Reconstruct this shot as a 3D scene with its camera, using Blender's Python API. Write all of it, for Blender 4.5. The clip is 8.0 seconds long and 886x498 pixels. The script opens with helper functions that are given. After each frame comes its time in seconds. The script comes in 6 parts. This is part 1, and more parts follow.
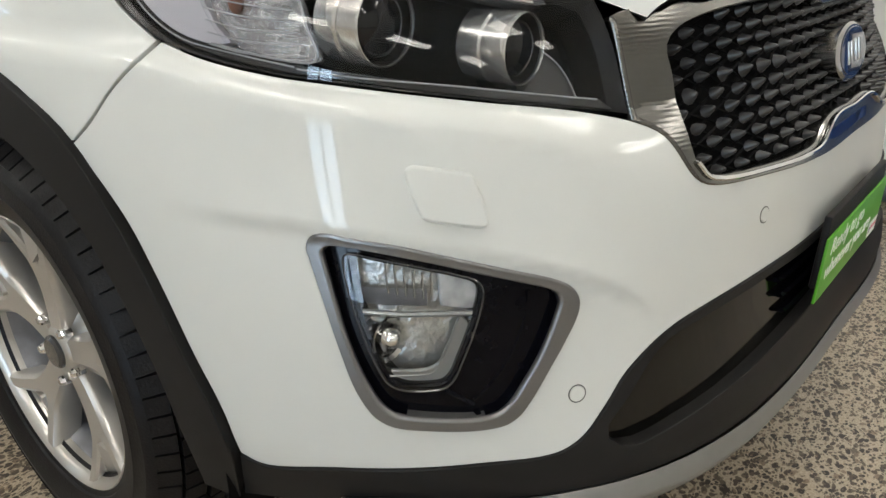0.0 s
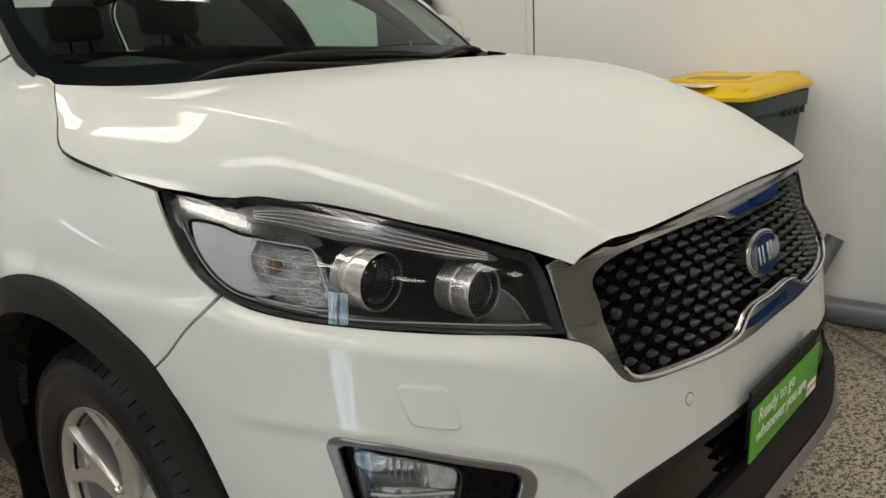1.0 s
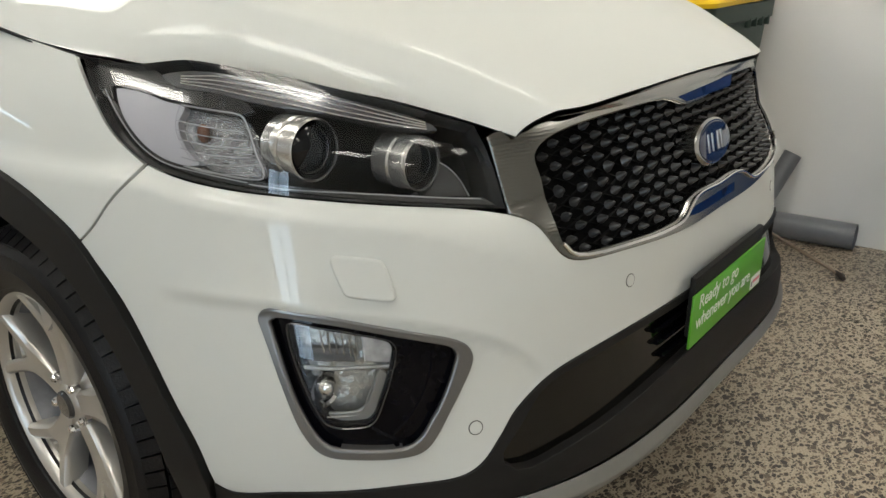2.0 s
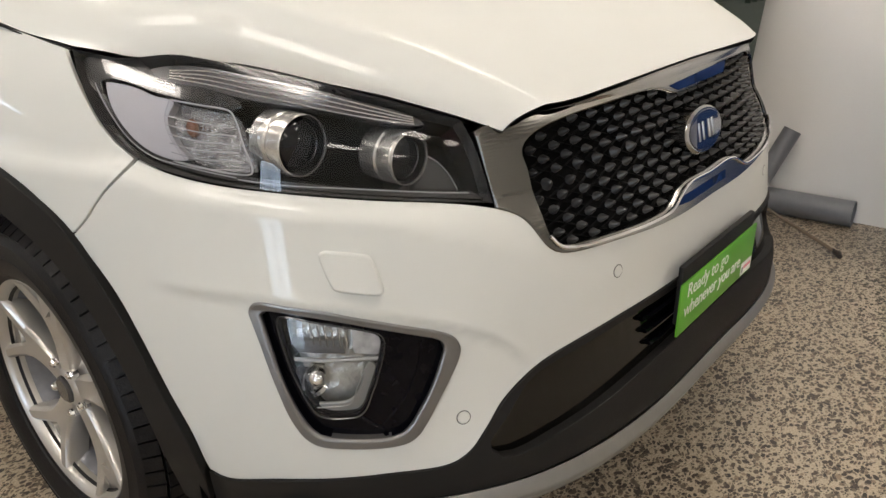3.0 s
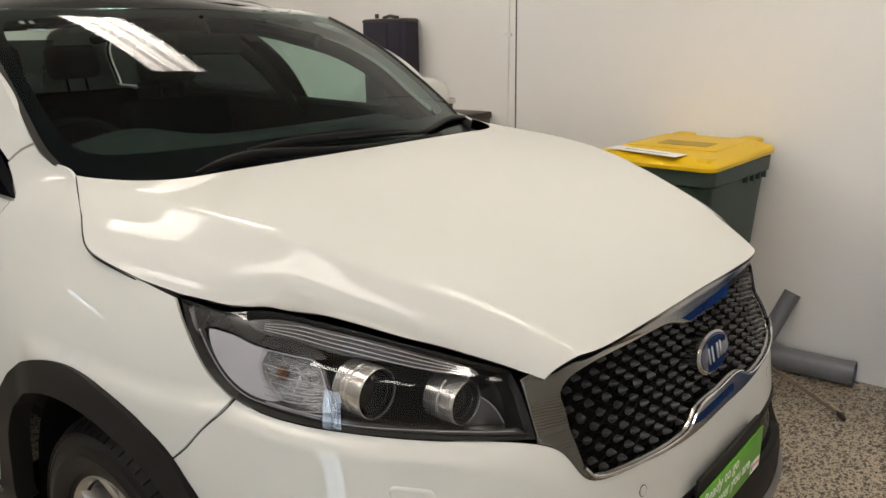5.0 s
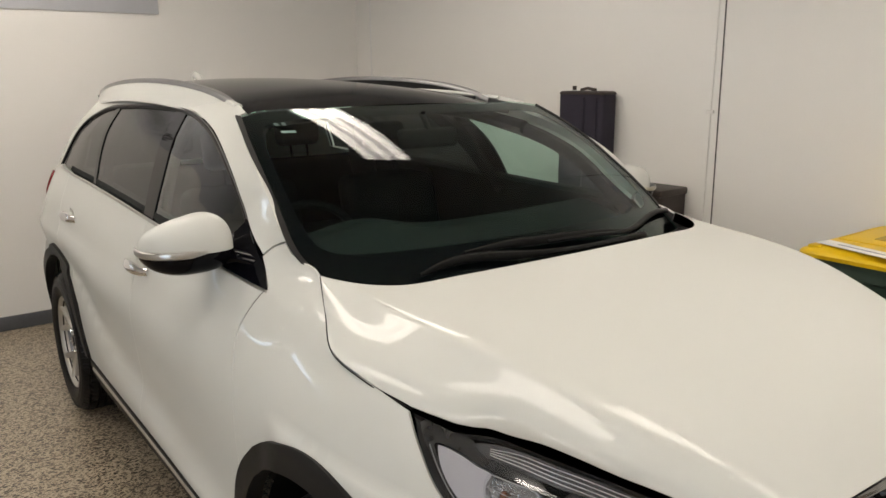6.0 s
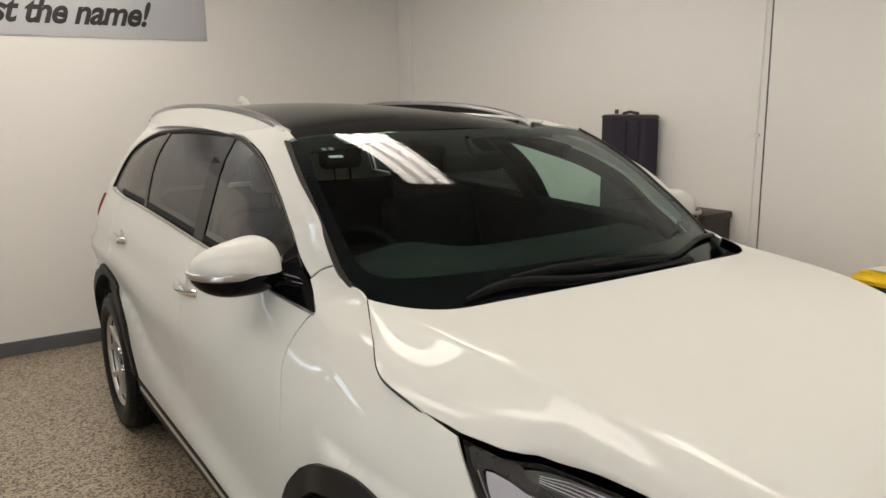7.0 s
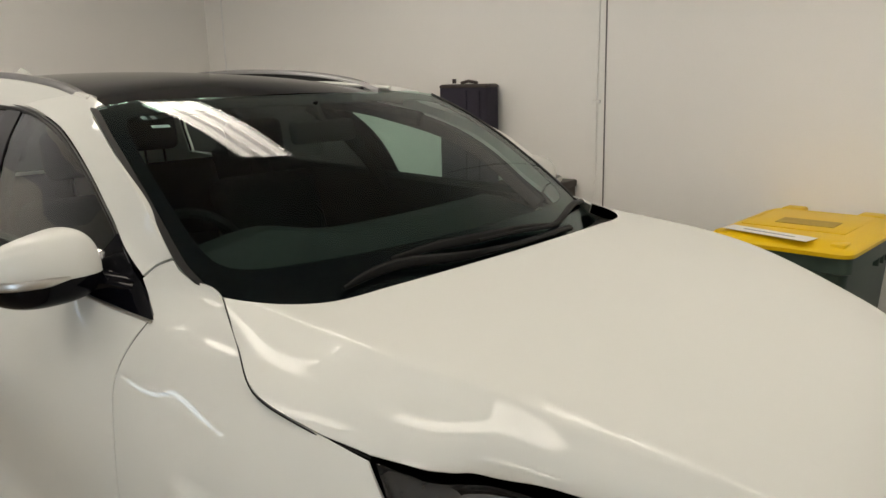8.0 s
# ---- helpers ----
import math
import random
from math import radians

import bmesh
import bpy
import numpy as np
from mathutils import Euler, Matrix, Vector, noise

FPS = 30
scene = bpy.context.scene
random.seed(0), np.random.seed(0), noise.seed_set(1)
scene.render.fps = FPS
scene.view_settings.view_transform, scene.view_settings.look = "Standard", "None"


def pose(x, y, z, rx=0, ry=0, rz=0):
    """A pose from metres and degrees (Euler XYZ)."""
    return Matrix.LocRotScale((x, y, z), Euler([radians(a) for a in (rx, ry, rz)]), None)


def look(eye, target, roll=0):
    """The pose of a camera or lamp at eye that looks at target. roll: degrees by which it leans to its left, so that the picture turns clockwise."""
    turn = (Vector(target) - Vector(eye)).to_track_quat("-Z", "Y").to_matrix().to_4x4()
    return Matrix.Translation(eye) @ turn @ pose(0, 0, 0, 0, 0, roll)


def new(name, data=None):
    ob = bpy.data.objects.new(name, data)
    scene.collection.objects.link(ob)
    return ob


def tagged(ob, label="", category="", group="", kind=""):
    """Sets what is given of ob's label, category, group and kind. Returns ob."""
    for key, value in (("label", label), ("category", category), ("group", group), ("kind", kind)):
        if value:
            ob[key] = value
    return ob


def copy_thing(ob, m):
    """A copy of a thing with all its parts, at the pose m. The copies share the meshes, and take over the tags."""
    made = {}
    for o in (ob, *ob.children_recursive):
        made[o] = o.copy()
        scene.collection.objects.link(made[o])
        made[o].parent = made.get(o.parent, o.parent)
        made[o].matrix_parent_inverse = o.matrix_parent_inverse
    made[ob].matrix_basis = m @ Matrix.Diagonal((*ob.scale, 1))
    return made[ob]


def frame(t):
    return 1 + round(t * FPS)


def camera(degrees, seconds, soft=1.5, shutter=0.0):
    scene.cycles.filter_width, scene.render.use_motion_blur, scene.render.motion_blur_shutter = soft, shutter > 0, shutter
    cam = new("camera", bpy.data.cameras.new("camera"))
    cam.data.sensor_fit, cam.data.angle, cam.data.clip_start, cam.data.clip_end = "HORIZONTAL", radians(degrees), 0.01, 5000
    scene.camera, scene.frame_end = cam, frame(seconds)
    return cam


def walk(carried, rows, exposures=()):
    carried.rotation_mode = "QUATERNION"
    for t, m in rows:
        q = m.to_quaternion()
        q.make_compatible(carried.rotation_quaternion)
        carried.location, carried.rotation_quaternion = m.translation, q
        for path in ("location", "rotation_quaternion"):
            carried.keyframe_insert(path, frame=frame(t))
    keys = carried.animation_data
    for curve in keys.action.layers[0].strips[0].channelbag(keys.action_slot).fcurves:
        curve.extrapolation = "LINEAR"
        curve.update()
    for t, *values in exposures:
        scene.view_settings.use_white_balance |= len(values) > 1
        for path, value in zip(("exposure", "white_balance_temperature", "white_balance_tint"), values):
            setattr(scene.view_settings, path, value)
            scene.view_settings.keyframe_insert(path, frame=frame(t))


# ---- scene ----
cam = camera(60.5, 8.0)
PATH = [
    (0, (-1.285, -1.169, 1.037), (0.128, -0.014, 0.217), 0.3),
    (0.5, (-1.387, -1.298, 1.174), (0.055, -0.071, 0.528), -1.9),
    (1, (-1.403, -1.371, 1.263), (0.025, -0.08, 0.721), -2.9),
    (1.5, (-1.373, -1.391, 1.227), (0.051, -0.122, 0.626), -2.1),
    (1.7, (-1.377, -1.393, 1.166), (0.063, -0.162, 0.525), -1.5),
    (2.8, (-1.35, -1.416, 1.198), (0.033, -0.238, 0.361), -1.6),
    (3, (-1.355, -1.416, 1.207), (0.048, -0.23, 0.415), -1.6),
    (3.5, (-1.358, -1.427, 1.25), (0.141, -0.26, 0.625), -2.7),
    (4, (-1.352, -1.448, 1.281), (0.23, -0.345, 0.753), -2.4),
    (4.2, (-1.374, -1.443, 1.301), (0.217, -0.347, 0.785), -2.0),
    (5.3, (-1.524, -1.424, 1.57), (-0.148, -0.073, 1.042), -0.6),
    (5.5, (-1.541, -1.408, 1.618), (-0.234, 0.017, 1.106), -0.4),
    (6, (-1.6, -1.391, 1.697), (-0.433, 0.172, 1.254), -0.5),
    (6.5, (-1.628, -1.385, 1.71), (-0.532, 0.248, 1.343), -0.2),
    (7, (-1.625, -1.382, 1.706), (-0.529, 0.246, 1.32), -0.7),
    (7.5, (-1.578, -1.275, 1.681), (-0.349, 0.237, 1.231), -0.8),
    (8, (-1.548, -1.049, 1.631), (-0.096, 0.256, 1.197), -1.4),
]
# the clip's camera shifts its white balance a little on the way
EXPOSURES = [(0, 0.40, 6300, 8), (0.5, 0.20, 6650, 9), (1, -0.08, 6500, 5), (1.5, -0.02, 6350, 5), (1.7, 0.0, 6350, 5), (2.8, 0.30, 6700, 13), (3.0, 0.27, 6700, 13), (3.5, 0.12, 6750, 13), (4.2, 0.06, 6750, 13), (5.5, -0.07, 6750, 12), (6.0, -0.10, 6780, 12), (7, -0.06, 6800, 12), (8, -0.24, 6850, 10)]
walk(cam, [(t, look(eye, target, roll)) for t, eye, target, roll in PATH], EXPOSURES)

# ---- light ----
world = bpy.data.worlds.new("world")
scene.world = world
world.use_nodes = True
sky = world.node_tree.nodes.new("ShaderNodeTexSky")
sky.sky_type, sky.sun_disc, sky.sun_elevation, sky.sun_rotation = "NISHITA", False, radians(40), radians(200)
world.node_tree.links.new(sky.outputs[0], world.node_tree.nodes["Background"].inputs[0])
world.node_tree.nodes["Background"].inputs[1].default_value = 0.12
scene.view_settings.exposure = 0.0

LAMP = 13.9  # strength of the ceiling lights' tubes
DAY = 11.0   # strength of the daylight in the glazed door

# ---- materials ----
def shader(name, colour, rough=0.5, metal=0.0, coat=0.0, bump=0.0, grain=60.0, spread=0.08, patch=2.0, spec=0.5, coarse=0.0):
    """A painted or moulded surface: two scales of variation in tone, and fine relief."""
    m = bpy.data.materials.new(name)
    m.use_nodes = True
    nt = m.node_tree
    b = nt.nodes["Principled BSDF"]
    b.inputs["Roughness"].default_value, b.inputs["Metallic"].default_value = rough, metal
    b.inputs["Coat Weight"].default_value, b.inputs["Coat Roughness"].default_value = coat, 0.012
    b.inputs["Specular IOR Level"].default_value = spec
    tc = nt.nodes.new("ShaderNodeTexCoord")
    big, fine = nt.nodes.new("ShaderNodeTexNoise"), nt.nodes.new("ShaderNodeTexNoise")
    big.inputs["Scale"].default_value, fine.inputs["Scale"].default_value = patch, grain
    big.inputs["Detail"].default_value, fine.inputs["Detail"].default_value = 4, 3
    for n in (big, fine):
        nt.links.new(tc.outputs["Object"], n.inputs["Vector"])
    add = nt.nodes.new("ShaderNodeMath")
    add.operation = "ADD"
    nt.links.new(big.outputs["Fac"], add.inputs[0])
    nt.links.new(fine.outputs["Fac"], add.inputs[1])
    ramp = nt.nodes.new("ShaderNodeMapRange")
    ramp.inputs["From Min"].default_value, ramp.inputs["From Max"].default_value = 0.6, 1.4
    ramp.inputs["To Min"].default_value, ramp.inputs["To Max"].default_value = 1 - spread, 1 + spread
    nt.links.new(add.outputs[0], ramp.inputs["Value"])
    mul = nt.nodes.new("ShaderNodeVectorMath")
    mul.operation = "SCALE"
    mul.inputs[0].default_value = colour[:3]
    nt.links.new(ramp.outputs[0], mul.inputs["Scale"])
    nt.links.new(mul.outputs[0], b.inputs["Base Color"])
    if coarse:
        rr = nt.nodes.new("ShaderNodeMapRange")
        rr.inputs["To Min"].default_value, rr.inputs["To Max"].default_value = max(rough - coarse, 0.02), rough + coarse
        nt.links.new(big.outputs["Fac"], rr.inputs["Value"])
        nt.links.new(rr.outputs[0], b.inputs["Roughness"])
    if bump:
        bn = nt.nodes.new("ShaderNodeBump")
        bn.inputs["Strength"].default_value, bn.inputs["Distance"].default_value = 1.0, bump
        nt.links.new(fine.outputs["Fac"], bn.inputs["Height"])
        nt.links.new(bn.outputs[0], b.inputs["Normal"])
    return m


def glass(name, tint, rough=0.0, gloss=0.0, ior=1.5):
    """A thin pane: what lies behind shows in its tint, and it mirrors by Fresnel."""
    m = bpy.data.materials.new(name)
    m.use_nodes = True
    nt = m.node_tree
    nt.nodes.remove(nt.nodes["Principled BSDF"])
    tr, gl = nt.nodes.new("ShaderNodeBsdfTransparent"), nt.nodes.new("ShaderNodeBsdfGlossy")
    tr.inputs[0].default_value = (*tint, 1)
    gl.inputs["Roughness"].default_value = rough
    # the share of mirrored light: Schlick's rule on the facing ratio
    fr, mix = nt.nodes.new("ShaderNodeLayerWeight"), nt.nodes.new("ShaderNodeMixShader")
    fr.inputs["Blend"].default_value = 0.5
    power, add = nt.nodes.new("ShaderNodeMath"), nt.nodes.new("ShaderNodeMath")
    power.operation, add.operation = "POWER", "MULTIPLY_ADD"
    power.inputs[1].default_value = 5.0
    low = ((ior - 1) / (ior + 1)) ** 2 + gloss
    add.inputs[1].default_value, add.inputs[2].default_value = 1 - low, low
    nt.links.new(fr.outputs["Facing"], power.inputs[0])
    nt.links.new(power.outputs[0], add.inputs[0])
    nt.links.new(add.outputs[0], mix.inputs[0])
    nt.links.new(tr.outputs[0], mix.inputs[1])
    nt.links.new(gl.outputs[0], mix.inputs[2])
    nt.links.new(mix.outputs[0], nt.nodes["Material Output"].inputs[0])
    return m


def glow(name, colour, strength):
    m = bpy.data.materials.new(name)
    m.use_nodes = True
    b = m.node_tree.nodes["Principled BSDF"]
    b.inputs["Base Color"].default_value = (0.8, 0.8, 0.8, 1)
    b.inputs["Emission Color"].default_value = (*colour, 1)
    b.inputs["Emission Strength"].default_value = strength
    return m


def aggregate(name):
    """A ground and sealed concrete floor with brown and dark pebbles in a cream binder."""
    m = shader(name, (0.3, 0.26, 0.2), rough=0.28)
    nt = m.node_tree
    b = nt.nodes["Principled BSDF"]
    tc = nt.nodes.new("ShaderNodeTexCoord")
    warp = nt.nodes.new("ShaderNodeTexNoise")
    warp.inputs["Scale"].default_value = 18
    mixv = nt.nodes.new("ShaderNodeMix")
    mixv.data_type = "VECTOR"
    mixv.inputs[0].default_value = 0.035
    nt.links.new(tc.outputs["Object"], warp.inputs["Vector"])
    nt.links.new(tc.outputs["Object"], mixv.inputs[4])
    nt.links.new(warp.outputs["Color"], mixv.inputs[5])
    tone = None
    for scale, size, dark in ((60, 0.51, 1.0), (108, 0.45, 0.9)):
        mp = nt.nodes.new("ShaderNodeMapping")
        mp.inputs["Rotation"].default_value = (0, 0, scale * 0.01)
        mp.inputs["Scale"].default_value = (scale, scale * 1.5, scale)
        nt.links.new(mixv.outputs[1], mp.inputs["Vector"])
        vo = nt.nodes.new("ShaderNodeTexVoronoi")
        vo.inputs["Scale"].default_value = 1.0
        nt.links.new(mp.outputs[0], vo.inputs["Vector"])
        sep = nt.nodes.new("ShaderNodeSeparateColor")
        nt.links.new(vo.outputs["Color"], sep.inputs[0])
        # stones of uneven size: the rim of each cell's stone depends on its random number
        lim = nt.nodes.new("ShaderNodeMapRange")
        lim.inputs["To Min"].default_value, lim.inputs["To Max"].default_value = size - 0.26, size + 0.12
        nt.links.new(sep.outputs[0], lim.inputs["Value"])
        less = nt.nodes.new("ShaderNodeMath")
        less.operation = "SUBTRACT"
        nt.links.new(lim.outputs[0], less.inputs[0])
        nt.links.new(vo.outputs["Distance"], less.inputs[1])
        mask = nt.nodes.new("ShaderNodeMapRange")
        mask.inputs["From Min"].default_value, mask.inputs["From Max"].default_value = -0.02, 0.05
        mask.inputs["To Max"].default_value = dark
        nt.links.new(less.outputs[0], mask.inputs["Value"])
        col = nt.nodes.new("ShaderNodeValToRGB")
        e = col.color_ramp.elements
        e[0].position, e[0].color = 0.0, (0.022, 0.018, 0.015, 1)
        e[1].position, e[1].color = 1.0, (0.27, 0.20, 0.135, 1)
        for pos, c in ((0.35, (0.045, 0.034, 0.026, 1)), (0.6, (0.085, 0.060, 0.041, 1)), (0.82, (0.15, 0.12, 0.09, 1))):
            col.color_ramp.elements.new(pos).color = c
        nt.links.new(sep.outputs[1], col.inputs[0])
        mx = nt.nodes.new("ShaderNodeMix")
        mx.data_type = "RGBA"
        nt.links.new(mask.outputs[0], mx.inputs[0])
        if tone is None:
            bn = nt.nodes.new("ShaderNodeTexNoise")
            bn.inputs["Scale"].default_value, bn.inputs["Detail"].default_value = 220, 5
            nt.links.new(tc.outputs["Object"], bn.inputs["Vector"])
            cr = nt.nodes.new("ShaderNodeValToRGB")
            cr.color_ramp.elements[0].position, cr.color_ramp.elements[0].color = 0.3, (0.335, 0.275, 0.197, 1)
            cr.color_ramp.elements[1].position, cr.color_ramp.elements[1].color = 0.7, (0.58, 0.497, 0.375, 1)
            nt.links.new(bn.outputs[0], cr.inputs[0])
            tone = cr.outputs[0]
        nt.links.new(tone, mx.inputs[6])
        nt.links.new(col.outputs[0], mx.inputs[7])
        tone = mx.outputs[2]
    nt.links.new(tone, b.inputs["Base Color"])
    return m


def ribbed(name):
    """Polished chrome that turns into fine, slightly wavy ribs at the grille's outer ends."""
    m = shader(name, (0.27, 0.265, 0.25), rough=0.22, metal=1.0, spread=0.04)
    nt = m.node_tree
    tc, wave, sep = (nt.nodes.new(k) for k in ("ShaderNodeTexCoord", "ShaderNodeTexWave", "ShaderNodeSeparateXYZ"))
    wave.bands_direction = "Z"
    wave.inputs["Scale"].default_value, wave.inputs["Distortion"].default_value, wave.inputs["Detail Scale"].default_value = 62, 5.0, 0.25
    side, mask, bump = nt.nodes.new("ShaderNodeMath"), nt.nodes.new("ShaderNodeMapRange"), nt.nodes.new("ShaderNodeBump")
    side.operation = "ABSOLUTE"
    mask.inputs["From Min"].default_value, mask.inputs["From Max"].default_value = 0.40, 0.45
    bump.inputs["Distance"].default_value = 0.00009
    nt.links.new(tc.outputs["Object"], wave.inputs["Vector"])
    nt.links.new(tc.outputs["Object"], sep.inputs[0])
    nt.links.new(sep.outputs[0], side.inputs[0])
    nt.links.new(side.outputs[0], mask.inputs["Value"])
    nt.links.new(mask.outputs[0], bump.inputs["Strength"])
    nt.links.new(wave.outputs["Fac"], bump.inputs["Height"])
    nt.links.new(bump.outputs[0], nt.nodes["Principled BSDF"].inputs["Normal"])
    # mirrored surroundings put into the base colour: darker ends, brighter middle
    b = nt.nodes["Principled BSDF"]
    mirror_tone, tone = nt.nodes.new("ShaderNodeMapRange"), nt.nodes.new("ShaderNodeVectorMath")
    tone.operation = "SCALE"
    mirror_tone.inputs["From Min"].default_value, mirror_tone.inputs["From Max"].default_value = 0.36, 0.46
    mirror_tone.inputs["To Min"].default_value, mirror_tone.inputs["To Max"].default_value = 1.35, 0.62
    nt.links.new(side.outputs[0], mirror_tone.inputs["Value"])
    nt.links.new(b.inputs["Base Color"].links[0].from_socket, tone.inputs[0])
    nt.links.new(mirror_tone.outputs[0], tone.inputs["Scale"])
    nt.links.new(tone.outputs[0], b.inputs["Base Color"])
    return m


PAINT = shader("white_car_paint", (0.600, 0.612, 0.585), rough=0.5, spec=0.0, coat=0.45, spread=0.012, patch=1.5, grain=900)
CLAD = shader("black_textured_plastic", (0.0150, 0.0144, 0.0140), spec=0.14, rough=0.50, bump=0.0003, grain=900, spread=0.15)
PIANO = shader("gloss_black_plastic", (0.0025, 0.0025, 0.004), rough=0.05, spread=0.2, spec=0.12)
MATBLACK = shader("matt_black", (0.0038, 0.0038, 0.0040), rough=0.7, spread=0.2, spec=0.08)
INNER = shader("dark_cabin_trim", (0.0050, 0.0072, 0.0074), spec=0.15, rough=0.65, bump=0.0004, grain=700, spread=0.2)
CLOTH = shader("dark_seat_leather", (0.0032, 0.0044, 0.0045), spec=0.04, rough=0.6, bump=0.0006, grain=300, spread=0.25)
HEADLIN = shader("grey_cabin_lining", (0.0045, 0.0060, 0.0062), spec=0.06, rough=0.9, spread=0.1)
CHROME = shader("chrome", (0.82, 0.82, 0.82), rough=0.07, metal=1.0, spread=0.02)
SATIN = shader("satin_chrome", (0.52, 0.51, 0.49), rough=0.30, metal=1.0, spread=0.04, grain=400)
ALLOY = shader("alloy_wheel_lacquer", (0.50, 0.485, 0.455), rough=0.34, metal=0.75, coat=0.4, spread=0.04, grain=500)
ALLOYDARK = shader("grey_wheel_paint", (0.20, 0.205, 0.225), rough=0.35, metal=0.5, spread=0.15)
RAILSIL = shader("silver_roof_rail", (0.27, 0.27, 0.275), rough=0.33, metal=0.8, spread=0.04)
SKIDSIL = shader("silver_plastic", (0.23, 0.228, 0.22), rough=0.38, metal=0.5, spread=0.05)
RUBBER = shader("tyre_rubber", (0.0058, 0.0055, 0.0062), spec=0.22, rough=0.45, bump=0.0006, grain=260, spread=0.35, patch=9)
SEAL = shader("rubber_seal", (0.006, 0.006, 0.006), spec=0.2, rough=0.5)
BLUEFILM = shader("blue_protective_film", (0.002, 0.017, 0.080), spec=0.05, rough=0.35, spread=0.15)
BADGEBLUE = shader("dark_blue_enamel", (0.004, 0.012, 0.05), rough=0.15, coat=1.0)
GREEN = shader("green_plate", (0.10, 0.36, 0.025), rough=0.35, spread=0.03)
WHITEINK = shader("white_print", (0.80, 0.80, 0.78), rough=0.5)
PINK = shader("pink_print", (0.72, 0.22, 0.28), rough=0.5)
GREYINK = shader("grey_print", (0.25, 0.25, 0.27), rough=0.5)
WSGLASS = glass("windscreen_glass", (0.70, 0.88, 0.82), ior=1.33)
TINTGLASS = glass("dark_tinted_glass", (0.055, 0.060, 0.063), ior=1.45, rough=0.14)
SIDEGLASS = glass("green_tinted_glass", (0.76, 0.92, 0.86), ior=1.45, gloss=0.09)
CLEAR = glass("clear_lamp_cover", (0.94, 0.95, 0.96), ior=1.42)
ROOFGLASS = shader("black_roof_glass", (0.005, 0.005, 0.006), rough=0.08, spec=0.16, spread=0.2)
ROOFGLASS.node_tree.nodes["Principled BSDF"].inputs["IOR"].default_value = 1.2
REFLECT = shader("lamp_reflector", (0.86, 0.86, 0.86), rough=0.12, metal=1.0, spread=0.03)
LAMPWHITE = shader("frosted_lamp_white", (0.43, 0.42, 0.45), rough=0.35, spread=0.04)
AMBER = shader("amber_bulb", (0.20, 0.085, 0.05), rough=0.2)
TAIL_RED = shader("red_lamp", (0.22, 0.01, 0.012), rough=0.1, coat=1.0)
FLOOR = aggregate("exposed_aggregate_concrete")
WALL = shader("white_wall_paint", (0.79, 0.78, 0.755), rough=0.6, bump=0.0003, grain=180, spread=0.02, patch=0.7)
CEIL = shader("white_ceiling_paint", (0.84, 0.83, 0.81), rough=0.8, spread=0.02)
SKIRT = shader("grey_skirting_paint", (0.10, 0.105, 0.115), rough=0.45, spread=0.1)
JOINT = shader("dark_wall_joint", (0.12, 0.115, 0.11), rough=0.8)
PVC = shader("grey_pvc", (0.16, 0.165, 0.18), rough=0.32, spread=0.08, patch=6)
WOODSTICK = shader("worn_wood", (0.20, 0.155, 0.115), rough=0.6, spread=0.25, grain=120)
YELLOW = shader("yellow_bin_plastic", (0.74, 0.48, 0.004), rough=0.42, bump=0.0004, grain=400, spread=0.05)
BINGREEN = shader("dark_green_bin_plastic", (0.030, 0.052, 0.040), rough=0.5, bump=0.0004, grain=400, spread=0.12)
BINBLUE = shader("blue_bin_plastic", (0.006, 0.042, 0.15), rough=0.45, bump=0.0004, grain=400, spread=0.1)
REDTAPE = shader("red_floor_tape", (0.62, 0.018, 0.022), rough=0.4, spread=0.06)
NAVY = shader("dark_navy_fabric", (0.020, 0.017, 0.030), rough=0.85, bump=0.0012, grain=350, spread=0.3, patch=5)
BROWNBLK = shader("dark_brown_vinyl", (0.030, 0.021, 0.017), rough=0.5, spread=0.2)
BANNER = shader("pale_grey_banner", (0.53, 0.545, 0.585), rough=0.5, spread=0.02)
INK = shader("black_ink", (0.015, 0.013, 0.013), rough=0.5)
RED = shader("red_ink", (0.55, 0.02, 0.03), rough=0.5)
PAPER = shader("white_paper_label", (0.78, 0.76, 0.72), rough=0.6, spread=0.05)
LAMPFRAME = shader("white_lamp_frame", (0.75, 0.75, 0.75), rough=0.4)
TUBE = glow("fluorescent_tube", (1.0, 0.935, 0.845), LAMP)
DAYLIGHT = glow("daylight_in_door", (0.62, 0.80, 1.0), DAY)
LENSDARK = shader("dark_lens_glass", (0.006, 0.0065, 0.008), rough=0.05, coat=0.15, spec=0.3, spread=0.1)
GREYGLOSS = shader("grey_gloss_plastic", (0.042, 0.041, 0.041), rough=0.15, coat=0.3, spread=0.1)
FOGREF = shader("fog_reflector_metal", (0.46, 0.46, 0.435), rough=0.26, metal=0.65, spread=0.25, patch=30, bump=0.004, grain=70)
CLEARBLOCK = shader("bright_moulded_clear", (0.42, 0.42, 0.42), rough=0.1, coat=1.0, spread=0.3, patch=60)
CHROMEFRAME = shader("smoked_chrome", (0.42, 0.415, 0.40), rough=0.16, metal=1.0, spread=0.04)
RIBBED = ribbed("ribbed_toned_chrome")
STUD = shader("satin_black_stud", (0.030, 0.030, 0.031), rough=0.30, spec=0.55, spread=0.2)
INTAKEGLOSS = shader("smoky_intake_plastic", (0.0030, 0.0028, 0.0022), rough=0.07, spec=0.5, spread=0.35, patch=30)
PANELBROWN = shader("dull_brown_panel", (0.42, 0.27, 0.03), rough=0.55, spread=0.2, patch=20)
STRIPDARK = shader("dark_satin_strip", (0.16, 0.16, 0.16), rough=0.3, metal=0.8, spread=0.05)
